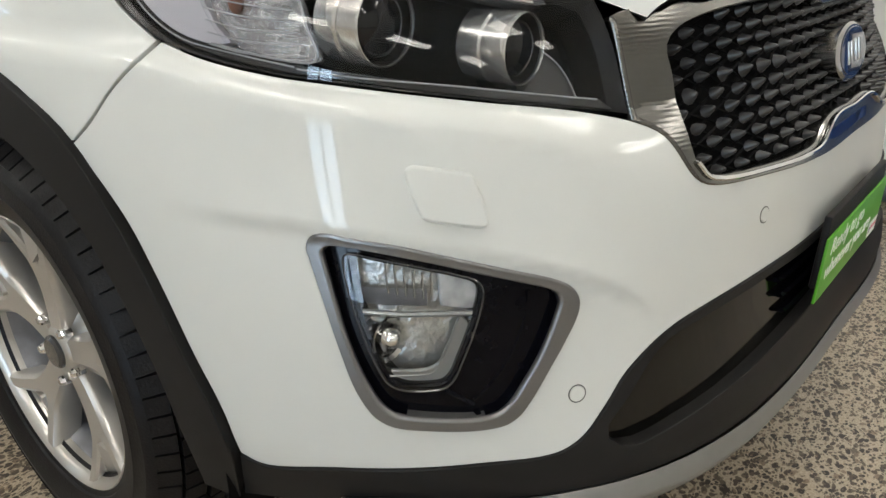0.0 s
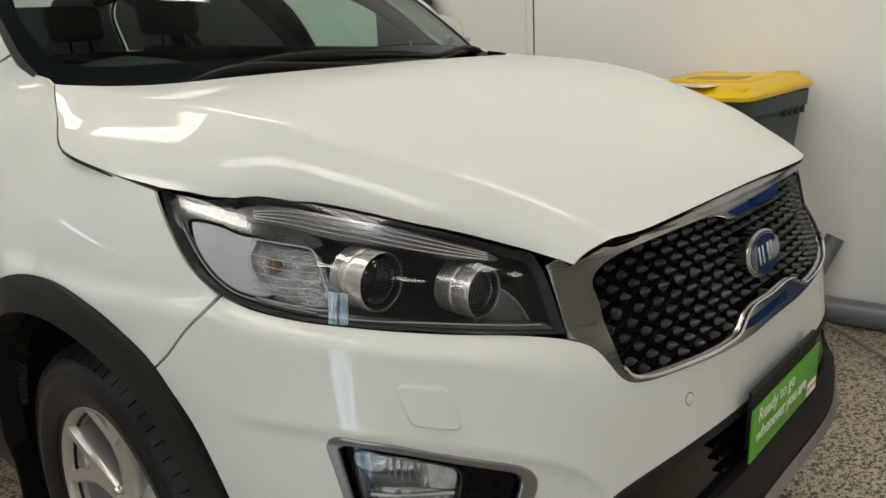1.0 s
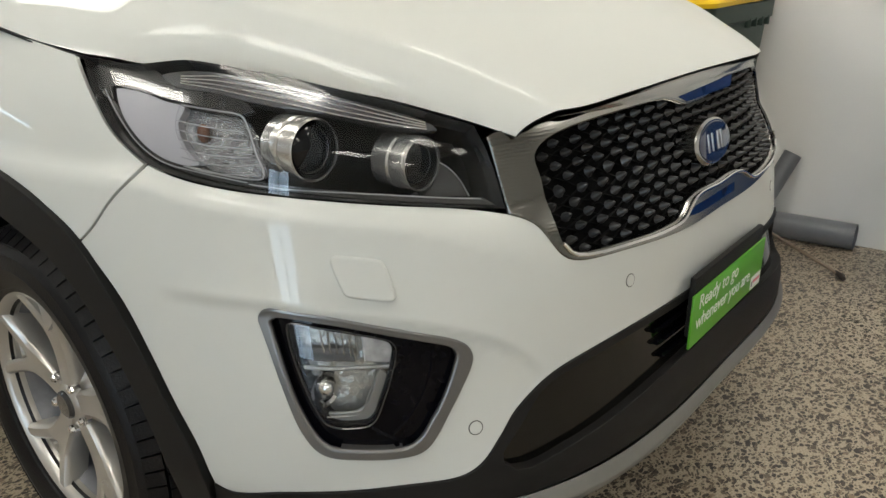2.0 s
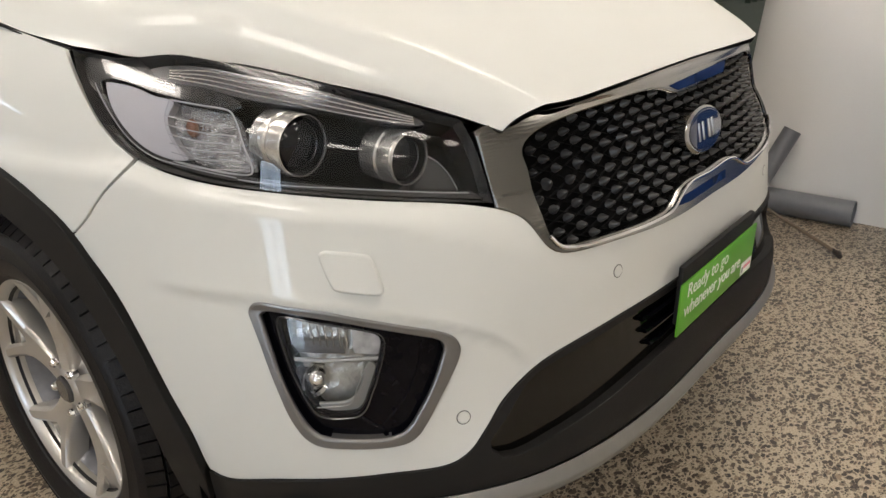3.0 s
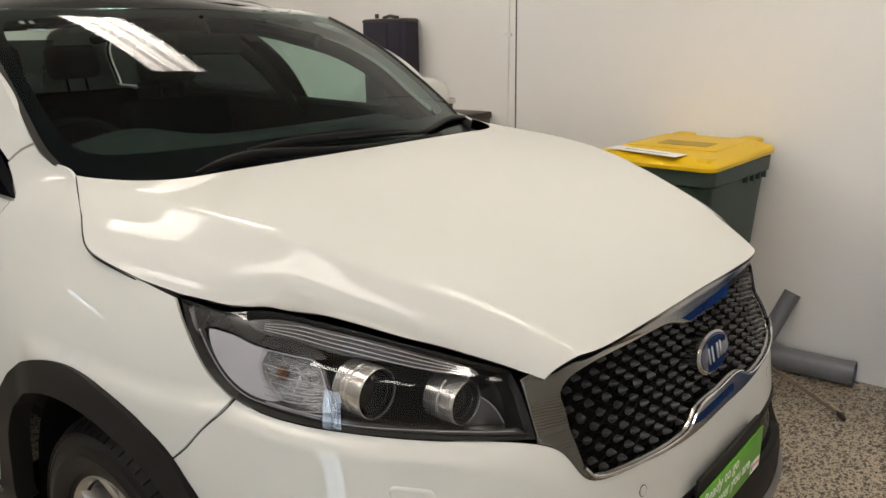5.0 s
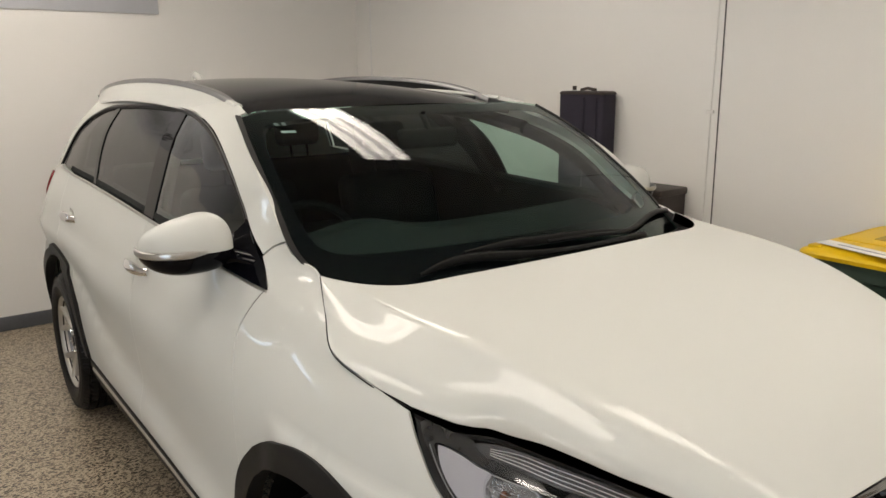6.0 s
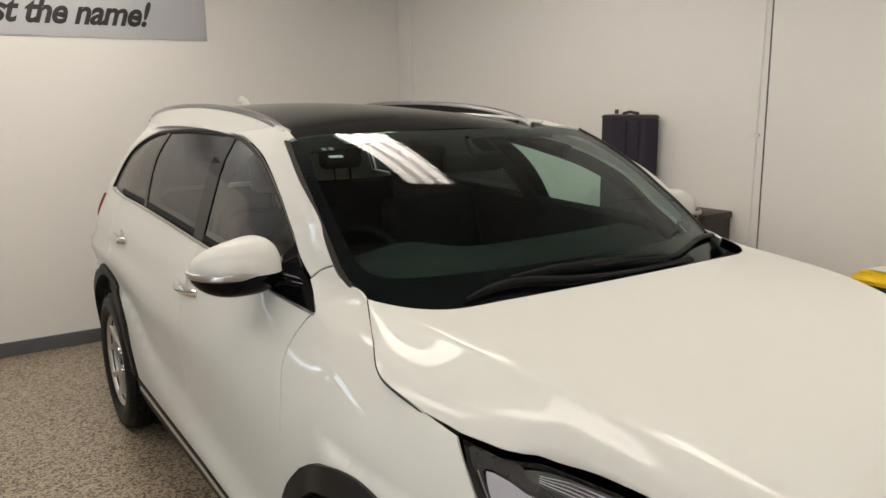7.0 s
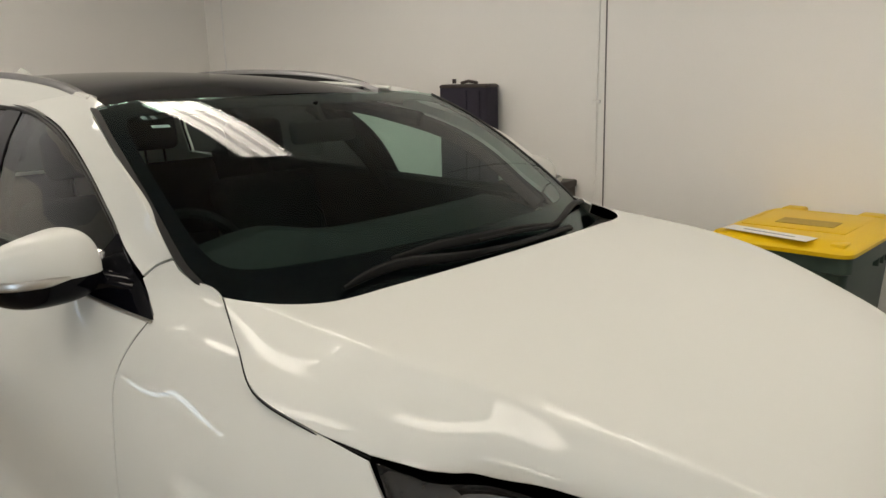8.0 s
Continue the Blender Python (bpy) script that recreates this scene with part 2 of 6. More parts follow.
SURROUND = shader("satin_grey_surround", (0.20, 0.20, 0.203), rough=0.30, metal=0.75, spread=0.04, grain=500)
ALLOYGREY = shader("shaded_alloy_lacquer", (0.30, 0.30, 0.29), rough=0.4, metal=0.6, spread=0.05)
STRIPGREY = shader("ribbed_grey_lamp_plastic", (0.11, 0.11, 0.115), rough=0.18, metal=0.5, spread=0.15, patch=25)
GASKET = shader("dark_grey_rubber", (0.014, 0.014, 0.0135), rough=0.5, spec=0.2, spread=0.1)
LINECLEAR = shader("bright_clear_edge", (0.34, 0.34, 0.35), rough=0.2, coat=0.5, spread=0.1)
SPARKLE = shader("faceted_lamp_silver", (0.42, 0.41, 0.41), rough=0.15, metal=0.9, spread=0.75, patch=45, grain=260, bump=0.004)
BARREL = shader("pale_projector_silver", (0.66, 0.655, 0.64), rough=0.24, metal=0.9, spread=0.06, patch=20)
LAMPGREY = shader("smoky_lamp_shell", (0.026, 0.025, 0.025), rough=0.16, coat=0.6, spread=0.2, patch=15)

# ---- tools ----
from mathutils.geometry import delaunay_2d_cdt


def link(name, me, mats, parent=None, label=""):
    for m in mats if isinstance(mats, (list, tuple)) else [mats]:
        me.materials.append(m)
    ob = new(name, me)
    if parent is not None:
        ob.parent = parent
    return tagged(ob, label) if label else ob


def part(name, bm, material, parent, label="", smooth=0.6):
    me = bpy.data.meshes.new(name)
    bmesh.ops.recalc_face_normals(bm, faces=bm.faces)
    bm.to_mesh(me)
    bm.free()
    if smooth:
        me.shade_smooth()
        me.set_sharp_from_angle(angle=smooth)
    return link(name, me, material, parent, label)


def rawmesh(name, verts, faces, material, parent, label="", normals=None, smooth=0.6):
    me = bpy.data.meshes.new(name)
    me.from_pydata([tuple(map(float, v)) for v in verts], [], [tuple(map(int, f)) for f in faces])
    me.shade_smooth()
    if normals is not None:
        me.normals_split_custom_set_from_vertices([tuple(map(float, n)) for n in normals])
    elif smooth:
        me.set_sharp_from_angle(angle=smooth)
    return link(name, me, material, parent, label)


def thing(name, label, category, at=(0, 0, 0), group="", kind=""):
    ob = new(name)
    ob.empty_display_size = 0.1
    ob.matrix_basis = Matrix.Translation(at)
    return tagged(ob, label, category, group, kind)


def box(bm, lo, hi, bevel=0.0, seg=2, m=None):
    r = bmesh.ops.create_cube(bm, size=1)
    vs = r["verts"]
    for v in vs:
        v.co = Vector([lo[i] + (v.co[i] + 0.5) * (hi[i] - lo[i]) for i in range(3)])
    if bevel:
        es = list({e for v in vs for e in v.link_edges})
        vs = [v for v in bmesh.ops.bevel(bm, geom=es, offset=bevel, segments=seg, affect="EDGES", profile=0.5)["verts"]]
    if m is not None:
        bmesh.ops.transform(bm, matrix=m, verts=vs)
    return bm


def tube(bm, pts, r, n=10, caps=True, flat=(1.0, 1.0)):
    """A round bar along points; r may be a list of radii. flat: stretch of the section across and along its frame."""
    pts = [Vector(p) for p in pts]
    rs = r if isinstance(r, (list, tuple)) else [r] * len(pts)
    rings, side = [], None
    for i, p in enumerate(pts):
        d = (pts[min(i + 1, len(pts) - 1)] - pts[max(i - 1, 0)]).normalized()
        if side is None:
            side = d.cross(Vector((0, 0, 1)) if abs(d.z) < 0.9 else Vector((1, 0, 0))).normalized()
        side = (side - d * side.dot(d)).normalized()
        up = side.cross(d)
        rings.append([bm.verts.new(p + rs[i] * (math.cos(a) * side * flat[0] + math.sin(a) * up * flat[1])) for a in (2 * math.pi * k / n for k in range(n))])
    for a, b in zip(rings, rings[1:]):
        for k in range(n):
            bm.faces.new((a[k], a[(k + 1) % n], b[(k + 1) % n], b[k]))
    if caps:
        bm.faces.new(rings[0][::-1])
        bm.faces.new(rings[-1])
    return bm


def lathe(bm, profile, n=48, m=None, closed=False):
    """Turns a profile of (radius, x) about the x axis."""
    rings = []
    for k in range(n):
        a = 2 * math.pi * k / n
        rings.append([bm.verts.new((x, r * math.cos(a), r * math.sin(a))) for r, x in profile])
    vs = [v for ring in rings for v in ring]
    c = len(profile)
    for k in range(n):
        a, b = rings[k], rings[(k + 1) % n]
        for i in range(c if closed else c - 1):
            j = (i + 1) % c
            bm.faces.new((a[i], a[j], b[j], b[i]))
    bmesh.ops.remove_doubles(bm, verts=vs, dist=1e-6)
    vs = [v for v in vs if v.is_valid]
    if m is not None:
        bmesh.ops.transform(bm, matrix=m, verts=vs)
    return bm


def curve_pts(pts, n=8, closed=False):
    """A smooth line (Catmull-Rom) through points of any dimension. A point followed by the mark "c" is a corner."""
    P, corner = [], []
    for p in pts:
        corner.append(p[-1] == "c")
        P.append(np.array([v for v in p if v != "c"], float))
    N = len(P)
    out = []
    for i in range(N if closed else N - 1):
        a, b = P[i], P[(i + 1) % N]
        p = P[i - 1] if (closed or i > 0) else a
        q = P[(i + 2) % N] if (closed or i + 2 < N) else b
        if corner[i]:
            p = a
        if corner[(i + 1) % N]:
            q = b
        la, lb, lc = (max(np.linalg.norm(v), 1e-9) ** 0.5 for v in (a - p, b - a, q - b))
        ta = (b - a) / lb * 1.0 if corner[i] or np.allclose(p, a) else ((a - p) / la - (b - p) / (la + lb) + (b - a) / lb)
        tb = (b - a) / lb * 1.0 if corner[(i + 1) % N] or np.allclose(q, b) else ((b - a) / lb - (q - a) / (lb + lc) + (q - b) / lc)
        ta, tb = ta * lb, tb * lb
        for k in range(n):
            t = k / n
            out.append((2 * t**3 - 3 * t**2 + 1) * a + (t**3 - 2 * t**2 + t) * ta + (3 * t**2 - 2 * t**3) * b + (t**3 - t**2) * tb)
    if not closed:
        out.append(P[-1])
    return np.array(out)


def inside(P, poly):
    """Which points lie in a polygon."""
    x, y = P[:, 0], P[:, 1]
    a, b = poly, np.roll(poly, -1, 0)
    r = np.zeros(len(P), bool)
    for (x0, y0), (x1, y1) in zip(a, b):
        if y0 != y1:
            r ^= ((y0 > y) != (y1 > y)) & (x < (x1 - x0) * (y - y0) / (y1 - y0) + x0)
    return r


def resample(loop, scale, gap):
    """Points at even steps along a closed line."""
    L = np.vstack([loop, loop[:1]])
    d = np.r_[0, np.cumsum(np.linalg.norm(np.diff(L * scale, axis=0), axis=1))]
    n = max(int(d[-1] / gap), 8)
    t = np.linspace(0, d[-1], n, endpoint=False)
    # keep sharp turns: snap the nearest sample to each of them
    out = np.stack([np.interp(t, d, L[:, 0]), np.interp(t, d, L[:, 1])], 1)
    v = np.diff(np.vstack([loop[-1:], L]) * scale, axis=0)
    ang = np.abs(np.angle(np.exp(1j * np.diff(np.arctan2(v[:, 1], v[:, 0])))))
    for i in np.where(ang > 0.35)[0]:
        out[np.argmin(np.linalg.norm((out - L[i]) * scale, axis=1))] = L[i]
    return out


def shrink(loop, scale, by):
    """A closed line moved inwards by that many metres."""
    P = loop * scale
    area = 0.5 * np.sum(P[:, 0] * np.roll(P[:, 1], -1) - np.roll(P[:, 0], -1) * P[:, 1])
    d = np.roll(P, -1, 0) - np.roll(P, 1, 0)
    d /= np.linalg.norm(d, axis=1, keepdims=True) + 1e-12
    n = np.stack([-d[:, 1], d[:, 0]], 1) * np.sign(area)
    return (P + n * by) / scale


def sheet(surf, outline, holes=(), scale=(1.0, 1.0), res=0.03, gap=0.0015, depth=0.018, offset=0.0, drop=0.0012, edge=None, folds=()):
    """A panel cut out of a curved surface: points, faces and normals. outline, holes: closed lines in the surface's two coordinates; folds: open lines that its edges follow."""
    scale = np.array(scale)
    edge = edge or res * 0.6
    loops = [shrink(resample(np.array(outline), scale, edge), scale, gap)] + [shrink(resample(np.array(h), scale, edge), scale, -gap) for h in holes]
    lo, hi = loops[0].min(0), loops[0].max(0)
    gx, gy = np.arange(lo[0], hi[0], res / scale[0]), np.arange(lo[1], hi[1], res / scale[1])
    G = np.stack(np.meshgrid(gx, gy), -1).reshape(-1, 2)
    G[:, 0] += 0.25 * res / scale[0] * np.where(np.round((G[:, 1] - lo[1]) * scale[1] / res) % 2, 1, -1)
    ok = inside(G, loops[0])
    for h in loops[1:]:
        ok &= ~inside(G, h)
    rim = np.vstack(loops)
    G = G[ok]
    runs = []
    for f in folds:
        f = np.array(f)
        ok = inside(f, loops[0])
        clear = np.array([np.min(np.linalg.norm((rim - g) * scale, axis=1)) for g in f])
        runs.append(f[ok & (clear > 0.5 * edge)])
    rim = np.vstack([rim] + runs)
    far = np.array([np.min(np.linalg.norm((rim - g) * scale, axis=1)) for g in G]) if len(G) else np.zeros(0)
    G = G[far > 0.55 * edge] if len(G) else G
    edges, base = [], 0
    for l in loops:
        edges += [(base + i, base + (i + 1) % len(l)) for i in range(len(l))]
        base += len(l)
    for f in runs:
        edges += [(base + i, base + i + 1) for i in range(len(f) - 1)]
        base += len(f)
    P = np.vstack([rim, G])
    V, _, F, *_ = delaunay_2d_cdt([Vector(p * scale) for p in P], edges, [], 0, 1e-6)
    P = np.array([v[:] for v in V]) / scale
    F = np.array([f for f in F if len(f) == 3])
    C = P[F].mean(1)
    ok = inside(C, loops[0])
    for h in loops[1:]:
        ok &= ~inside(C, h)
    F = F[ok]
    def lift(Q):
        e = 2e-3 / scale
        p = surf(Q[:, 0], Q[:, 1])
        a = surf(Q[:, 0] + e[0], Q[:, 1]) - surf(Q[:, 0] - e[0], Q[:, 1])
        b = surf(Q[:, 0], Q[:, 1] + e[1]) - surf(Q[:, 0], Q[:, 1] - e[1])
        n = np.cross(a, b)
        return p, n / (np.linalg.norm(n, axis=1, keepdims=True) + 1e-12)
    W, N = lift(P)
    # the normal looks away from the middle of the car
    mid = np.array([0, 1.3, 0.6])
    flip = -1.0 if np.mean(np.sum((W - mid) * N, 1)) < 0 else 1.0
    N = N * flip
    W = W + offset * N
    if flip < 0:
        F = F[:, ::-1]
    onrim = {tuple(np.round(p * scale, 5)): i for i, p in enumerate(P)}
    verts, norms, faces = [W], [N], [F]
    count = len(W)
    for k, l in enumerate(loops):
        L, LN = lift(l)
        LN = LN * flip
        L = L + offset * LN
        t = np.roll(L, -1, 0) - np.roll(L, 1, 0)
        out = np.cross(t, LN)
        out /= np.linalg.norm(out, axis=1, keepdims=True) + 1e-12
        area = 0.5 * np.sum(l[:, 0] * np.roll(l[:, 1], -1) - np.roll(l[:, 0], -1) * l[:, 1])
        sgn = np.sign(area) * (1 if k == 0 else -1) * flip
        out *= sgn
        n = len(l)
        # a small rounded shoulder, then the flange
        rings = [(L, LN), (L - drop * LN + 0.6 * drop * out, 0.7 * LN + 0.7 * out), (L - 2.2 * drop * LN + 0.8 * drop * out, out), (L - depth * LN + 0.8 * drop * out, out)]
        start = count
        for p, m in rings:
            verts.append(p)
            norms.append(m / np.linalg.norm(m, axis=1, keepdims=True))
            count += n
        for r in range(3):
            a = start + r * n + np.arange(n)
            b = start + r * n + (np.arange(n) + 1) % n
            q = np.stack([a, b, b + n, a + n], 1)
            faces.append(q if sgn * flip > 0 else q[:, ::-1])
    allf = [tuple(f) for g in faces for f in g]
    return np.vstack(verts), allf, np.vstack(norms)


def panel(name, surf, outline, material, parent, label="", mirror=False, **k):
    v, f, n = sheet(surf, outline, **k)
    if mirror:
        v, n, f = v * (-1, 1, 1), n * (-1, 1, 1), [g[::-1] for g in f]
    return rawmesh(name, v, f, material, parent, label, normals=n)

# ---- the car's main surfaces: front towards -y, its right side towards -x, front axle at y = 0 ----
def spl(xs, ys):
    """A natural cubic spline through the given knots."""
    xs, ys = np.array(xs, float), np.array(ys, float)
    n, h = len(xs), np.diff(xs)
    A, b = np.eye(n), np.zeros(n)
    for i in range(1, n - 1):
        A[i, i - 1 : i + 2] = h[i - 1], 2 * (h[i - 1] + h[i]), h[i]
        b[i] = 6 * ((ys[i + 1] - ys[i]) / h[i] - (ys[i] - ys[i - 1]) / h[i - 1])
    m = np.linalg.solve(A, b)
    def at(x):
        x = np.clip(x, xs[0], xs[-1])
        i = np.clip(np.searchsorted(xs, x) - 1, 0, n - 2)
        a, c = xs[i + 1] - x, x - xs[i]
        return (m[i] * a**3 + m[i + 1] * c**3) / (6 * h[i]) + (ys[i] / h[i] - m[i] * h[i] / 6) * a + (ys[i + 1] / h[i] - m[i + 1] * h[i] / 6) * c
    return at
def step(a, b, x):
    t = np.clip((x - a) / (b - a), 0, 1)
    return t * t * (3 - 2 * t)
YC, YR = 0.30, 2.95
NOSE = spl([.15, .30, .42, .55, .70, .78, .86, .94, 1.02, 1.10, 1.25], [-.87, -.935, -.948, -.924, -.912, -.900, -.880, -.858, -.80, -.70, -.40])
TAIL = spl([.20, .40, .60, .90, 1.10, 1.30, 1.50, 1.66], [3.70, 3.80, 3.83, 3.80, 3.77, 3.68, 3.52, 3.34])
FEND = spl([.15, .30, .50, .70, .90, 1.00, 1.05, 1.10, 1.15, 1.20, 1.27, 1.40, 1.5, 1.6], [.84, .88, .910, .928, .915, .882, .855, .825, .785, .735, .728, .715, .67, .58])
DOOR = spl([.15, .30, .42, .50, .57, .66, .76, .85, .92, 1.0, 1.08, 1.15, 1.20, 1.30, 1.40, 1.50, 1.57, 1.62, 1.66], [.82, .885, .926, .934, .918, .920, .931, .940, .936, .918, .898, .874, .853, .812, .765, .698, .632, .575, .48])
EXPO = spl([.15, .5, .75, .9, 1.25], [3.4, 3.2, 2.85, 2.8, 2.6])
CRIMP = spl([.3, .9, 1.16, 1.55, 1.86, 2.0, 2.15, 2.5], [.45, .482, .518, .56, .606, .645, .71, .80])
def half(y, z):
    k = step(.30, .75 + .35 * step(1.2, 1.35, z), y)
    # the doors' lower crease climbs towards the rear wheel
    c = CRIMP(np.clip(y, .3, 2.5))
    x = FEND(z) * (1 - k) + DOOR(z - (c - .53) * np.clip(np.where(z > c, (1.0 - z) / (1.0 - c), (z - .36) / (c - .36)), 0, 1)) * k
    return x - .05 * step(2.6, 3.6, y) * step(.9, 1.6, z) - .012 * step(2.5, 3.4, y)
_u = np.linspace(-.1, 1.2, 1301)
_even = np.ones(31) / 31
RIM = np.convolve(np.pad(np.interp(_u, [0, .2, .2765, .31, .373, .435, .486, .524, .554, .62, 1.0], [.875, .85, .827, .836, .852, .865, .875, .887, .902, .91, .91]), 15, "edge"), _even, "valid")
SOFT = np.convolve(np.pad(np.interp(_u, [0, .2, .30, .36, .56, 1.0], [.15, .14, .050, .028, .030, .05]), 15, "edge"), _even, "valid")
FOLD = spl([.25, .273, .293, .318, .346, .375, .41, .46, .525, .60], [.572, .620, .652, .676, .696, .711, .724, .736, .740, .742])
def lip(u, z):
    """Relief of the bumper: the shelf under the lamps, the swelling round the fog lamps and the fold over them."""
    k, w = np.interp(u, _u, RIM), np.interp(u, _u, SOFT)
    shelf = .021 * (1 - np.clip((z - k + w) / w, 0, 1) ** 2) * (1 - step(.88, .98, u)) * step(.30, .45, z)
    swell = .020 * np.exp(-(((u - .43) / .085) ** 2) - ((z - .60) / .13) ** 2)
    d = z - FOLD(np.clip(u, .25, .60))
    fold = .0075 * step(-.026, .002, d) * np.exp(-((np.maximum(d, 0)) / .06)) * step(.252, .30, u) * (1 - step(.50, .57, u))
    return shelf + swell + fold
def wrap(u, z):
    """A place on the lower body: u from the nose (0) round the corner (1) and on along the side, in metres."""
    u, z = np.asarray(u, float), np.asarray(z, float)
    u, z = np.broadcast_arrays(u, z)
    flip, u = np.where(u < 0, -1.0, 1.0), np.abs(u)
    a = np.clip(u, 0, 1) * np.pi / 2
    X, Y, n = half(YC, z), YC - NOSE(z), EXPO(z)
    r = ((np.sin(a) / X) ** n + (np.cos(a) / Y) ** n) ** (-1 / n) + lip(u, z)
    y = np.where(u <= 1, YC - r * np.cos(a), YC + u - 1)
    x = np.where(u <= 1, -r * np.sin(a), -half(y, z))
    # rounding of the tail
    ut = np.clip((y - YR) / (TAIL(z) - YR), 0, 1)
    x = np.where(y > YR, x * np.sqrt(np.clip(1 - ut**3.2, 0, 1)), x)
    return np.stack([x * flip, y, z], -1)
CROWN = spl([-1.0, -.90, -.858, -.82, -.76, -.70, -.63, -.55, -.45, -.31, -.1, .1, .4, .6], [.82, .925, .965, .995, 1.035, 1.062, 1.088, 1.112, 1.138, 1.166, 1.190, 1.200, 1.218, 1.23])
BRIM = spl([-1.0, -.80, -.672, -.59, -.507, -.43, -.357, -.292, -.208, -.10, .01, .07, .17, .255, .303, .6], [.40, .487, .562, .607, .643, .678, .712, .762, .799, .826, .841, .833, .787, .750, .735, .70])
EDGE = spl([-1.0, -.90, -.80, -.59, -.43, -.30, -.208, -.10, .01, .07, .17, .303, .6], [.82, .875, .927, .990, 1.019, 1.029, 1.043, 1.063, 1.088, 1.105, 1.148, 1.203, 1.23])
CREASE = spl([-1.0, -.86, -.80, -.73, -.65, -.57, -.44, -.35, -.23, -.10, .0, .12, .20, .26, .30, .6], [.33, .402, .437, .470, .511, .548, .600, .627, .661, .688, .697, .703, .706, .713, .722, .74])
RIDGE = spl([-1.0, -.86, -.80, -.73, -.65, -.57, -.44, -.35, -.23, -.10, .0, .12, .20, .30, .6], [.80, .940, .977, 1.008, 1.042, 1.067, 1.103, 1.127, 1.151, 1.169, 1.179, 1.189, 1.196, 1.205, 1.23])
HOLLOW, SWELL = .60, .38
def hood(x, y):
    """Height of the bonnet: a gently crowned top, and beyond a crease a slightly hollow flank that rolls down to the wing."""
    c, e, x = CREASE(y), BRIM(y), np.abs(x)
    fall = CROWN(y) - RIDGE(y)
    lean = 2.2 * fall / c
    d = x - c
    s = (d + np.sqrt(d * d + .008**2)) / 2
    t = s / np.maximum(e - c, .012)
    flank = (RIDGE(y) - EDGE(y)) * (t + SWELL * (t * t - t) + HOLLOW * (((2 * t - 1) ** 3 + 1) / 6 - t / 3)) - lean * s
    return CROWN(y) - fall * (np.minimum(x, c) / c) ** 2.2 - lean * np.maximum(d, 0) - flank
def bonnet_at(x, y):
    return np.stack([x, y, hood(x, y)], -1)
SCREEN = spl([1.08, 1.15, 1.26, 1.40, 1.50, 1.60, 1.64], [.03, .115, .27, .49, .69, .945, 1.07])
BOW = spl([1.08, 1.26, 1.40, 1.60, 1.64], [.33, .31, .28, .19, .18])
def screen_at(x, z):
    return np.stack([x, SCREEN(z) + BOW(z) * x**2, z], -1)
ROOFLINE = spl([.90, 1.05, 1.5, 2.1, 2.8, 3.2, 3.6], [1.585, 1.622, 1.672, 1.695, 1.690, 1.665, 1.62])
def roof_at(x, y):
    return np.stack([x, y, ROOFLINE(y) - .055 * (np.abs(x) / .56) ** 2.2 + 0 * y], -1)
def flank(y, z):
    """The wrap coordinate u of the body's right side at y and z."""
    if y >= YC:
        return 1 + y - YC
    lo, hi = 0.05, 1.0
    for _ in range(40):
        mid = (lo + hi) / 2
        lo, hi = (mid, hi) if wrap(mid, z)[1] < y else (lo, mid)
    return lo
def flanks(pts):
    return [(flank(p[0], p[1]), *p[1:]) for p in pts]
BODY = (1.25, 1.0)  # metres per unit of the wrap's coordinates, about

# ---- the room ----
def slab(name, lo, hi, material, m=None, label="", category="wall"):
    bm = bmesh.new()
    box(bm, lo, hi)
    ob = part(name, bm, material, None, label, smooth=0)
    if m is not None:
        ob.matrix_basis = m
    return tagged(ob, label, category, kind="structure")


TOP = 3.0
slab("floor", (-6.0, -7.0, -0.12), (2.6, 4.6, 0.0), FLOOR, None, "sealed exposed aggregate concrete floor with brown pebbles", "floor")
EAST = pose(2.035, -1.2, 0, 0, 0, 1.75)  # the wall beside the car runs a little askew to it
slab("wall_east", (0.0, -6.0, 0.0), (0.15, 5.75, TOP), WALL, EAST, "plain white painted wall panel beside the car", "wall")
slab("wall_north", (-6.0, 4.46, 0.0), (2.05, 4.6, TOP), WALL, None, "plain white painted wall behind the car", "wall")
slab("wall_west", (-6.15, -7.0, 0.0), (-6.0, 4.6, TOP), WALL, None, "plain white painted wall", "wall")
slab("wall_south", (-6.0, -7.15, 0.0), (2.6, -7.0, TOP), WALL, None, "plain white painted wall", "wall")
slab("ceiling", (-6.15, -7.15, TOP), (2.6, 4.6, TOP + 0.12), CEIL, None, "plain white painted ceiling", "ceiling")
bm = bmesh.new()
box(bm, (-6.0, 4.445, 0.0), (1.86, 4.4597, 0.10), 0.003)
tagged(part("baseboard", bm, SKIRT, None), "dark grey painted skirting board", "skirting", kind="structure")
# joint, cover strip and cable on the east wall
bm = bmesh.new()
box(bm, (-0.003, 2.1665, 0.0), (-0.0003, 2.1735, TOP))
tagged(part("trim", bm, JOINT, None, smooth=0), "dark open joint between two wall panels", "joint", kind="structure").matrix_basis = EAST
cable = thing("wall_cable", "thin white cable clipped beside the wall joint", "cable")
cable.matrix_basis = EAST
bm = bmesh.new()
tube(bm, [(-0.006, 2.225, 0.3), (-0.006, 2.22, 1.0), (-0.006, 2.215, 1.5), (-0.006, 2.205, 2.1), (-0.006, 2.205, TOP)], 0.004, 6)
part("cord", bm, WALL, cable)
bm = bmesh.new()
box(bm, (-0.012, 2.195, 1.495), (-0.0005, 2.240, 1.512), 0.002)
part("clip", bm, WALL, cable)
bm = bmesh.new()
box(bm, (-0.006, 5.43, 0.0), (-0.0005, 5.445, TOP), 0.002)
tagged(part("trim", bm, LAMPFRAME, None), "slim white cover strip near the corner", "strip", kind="structure").matrix_basis = EAST
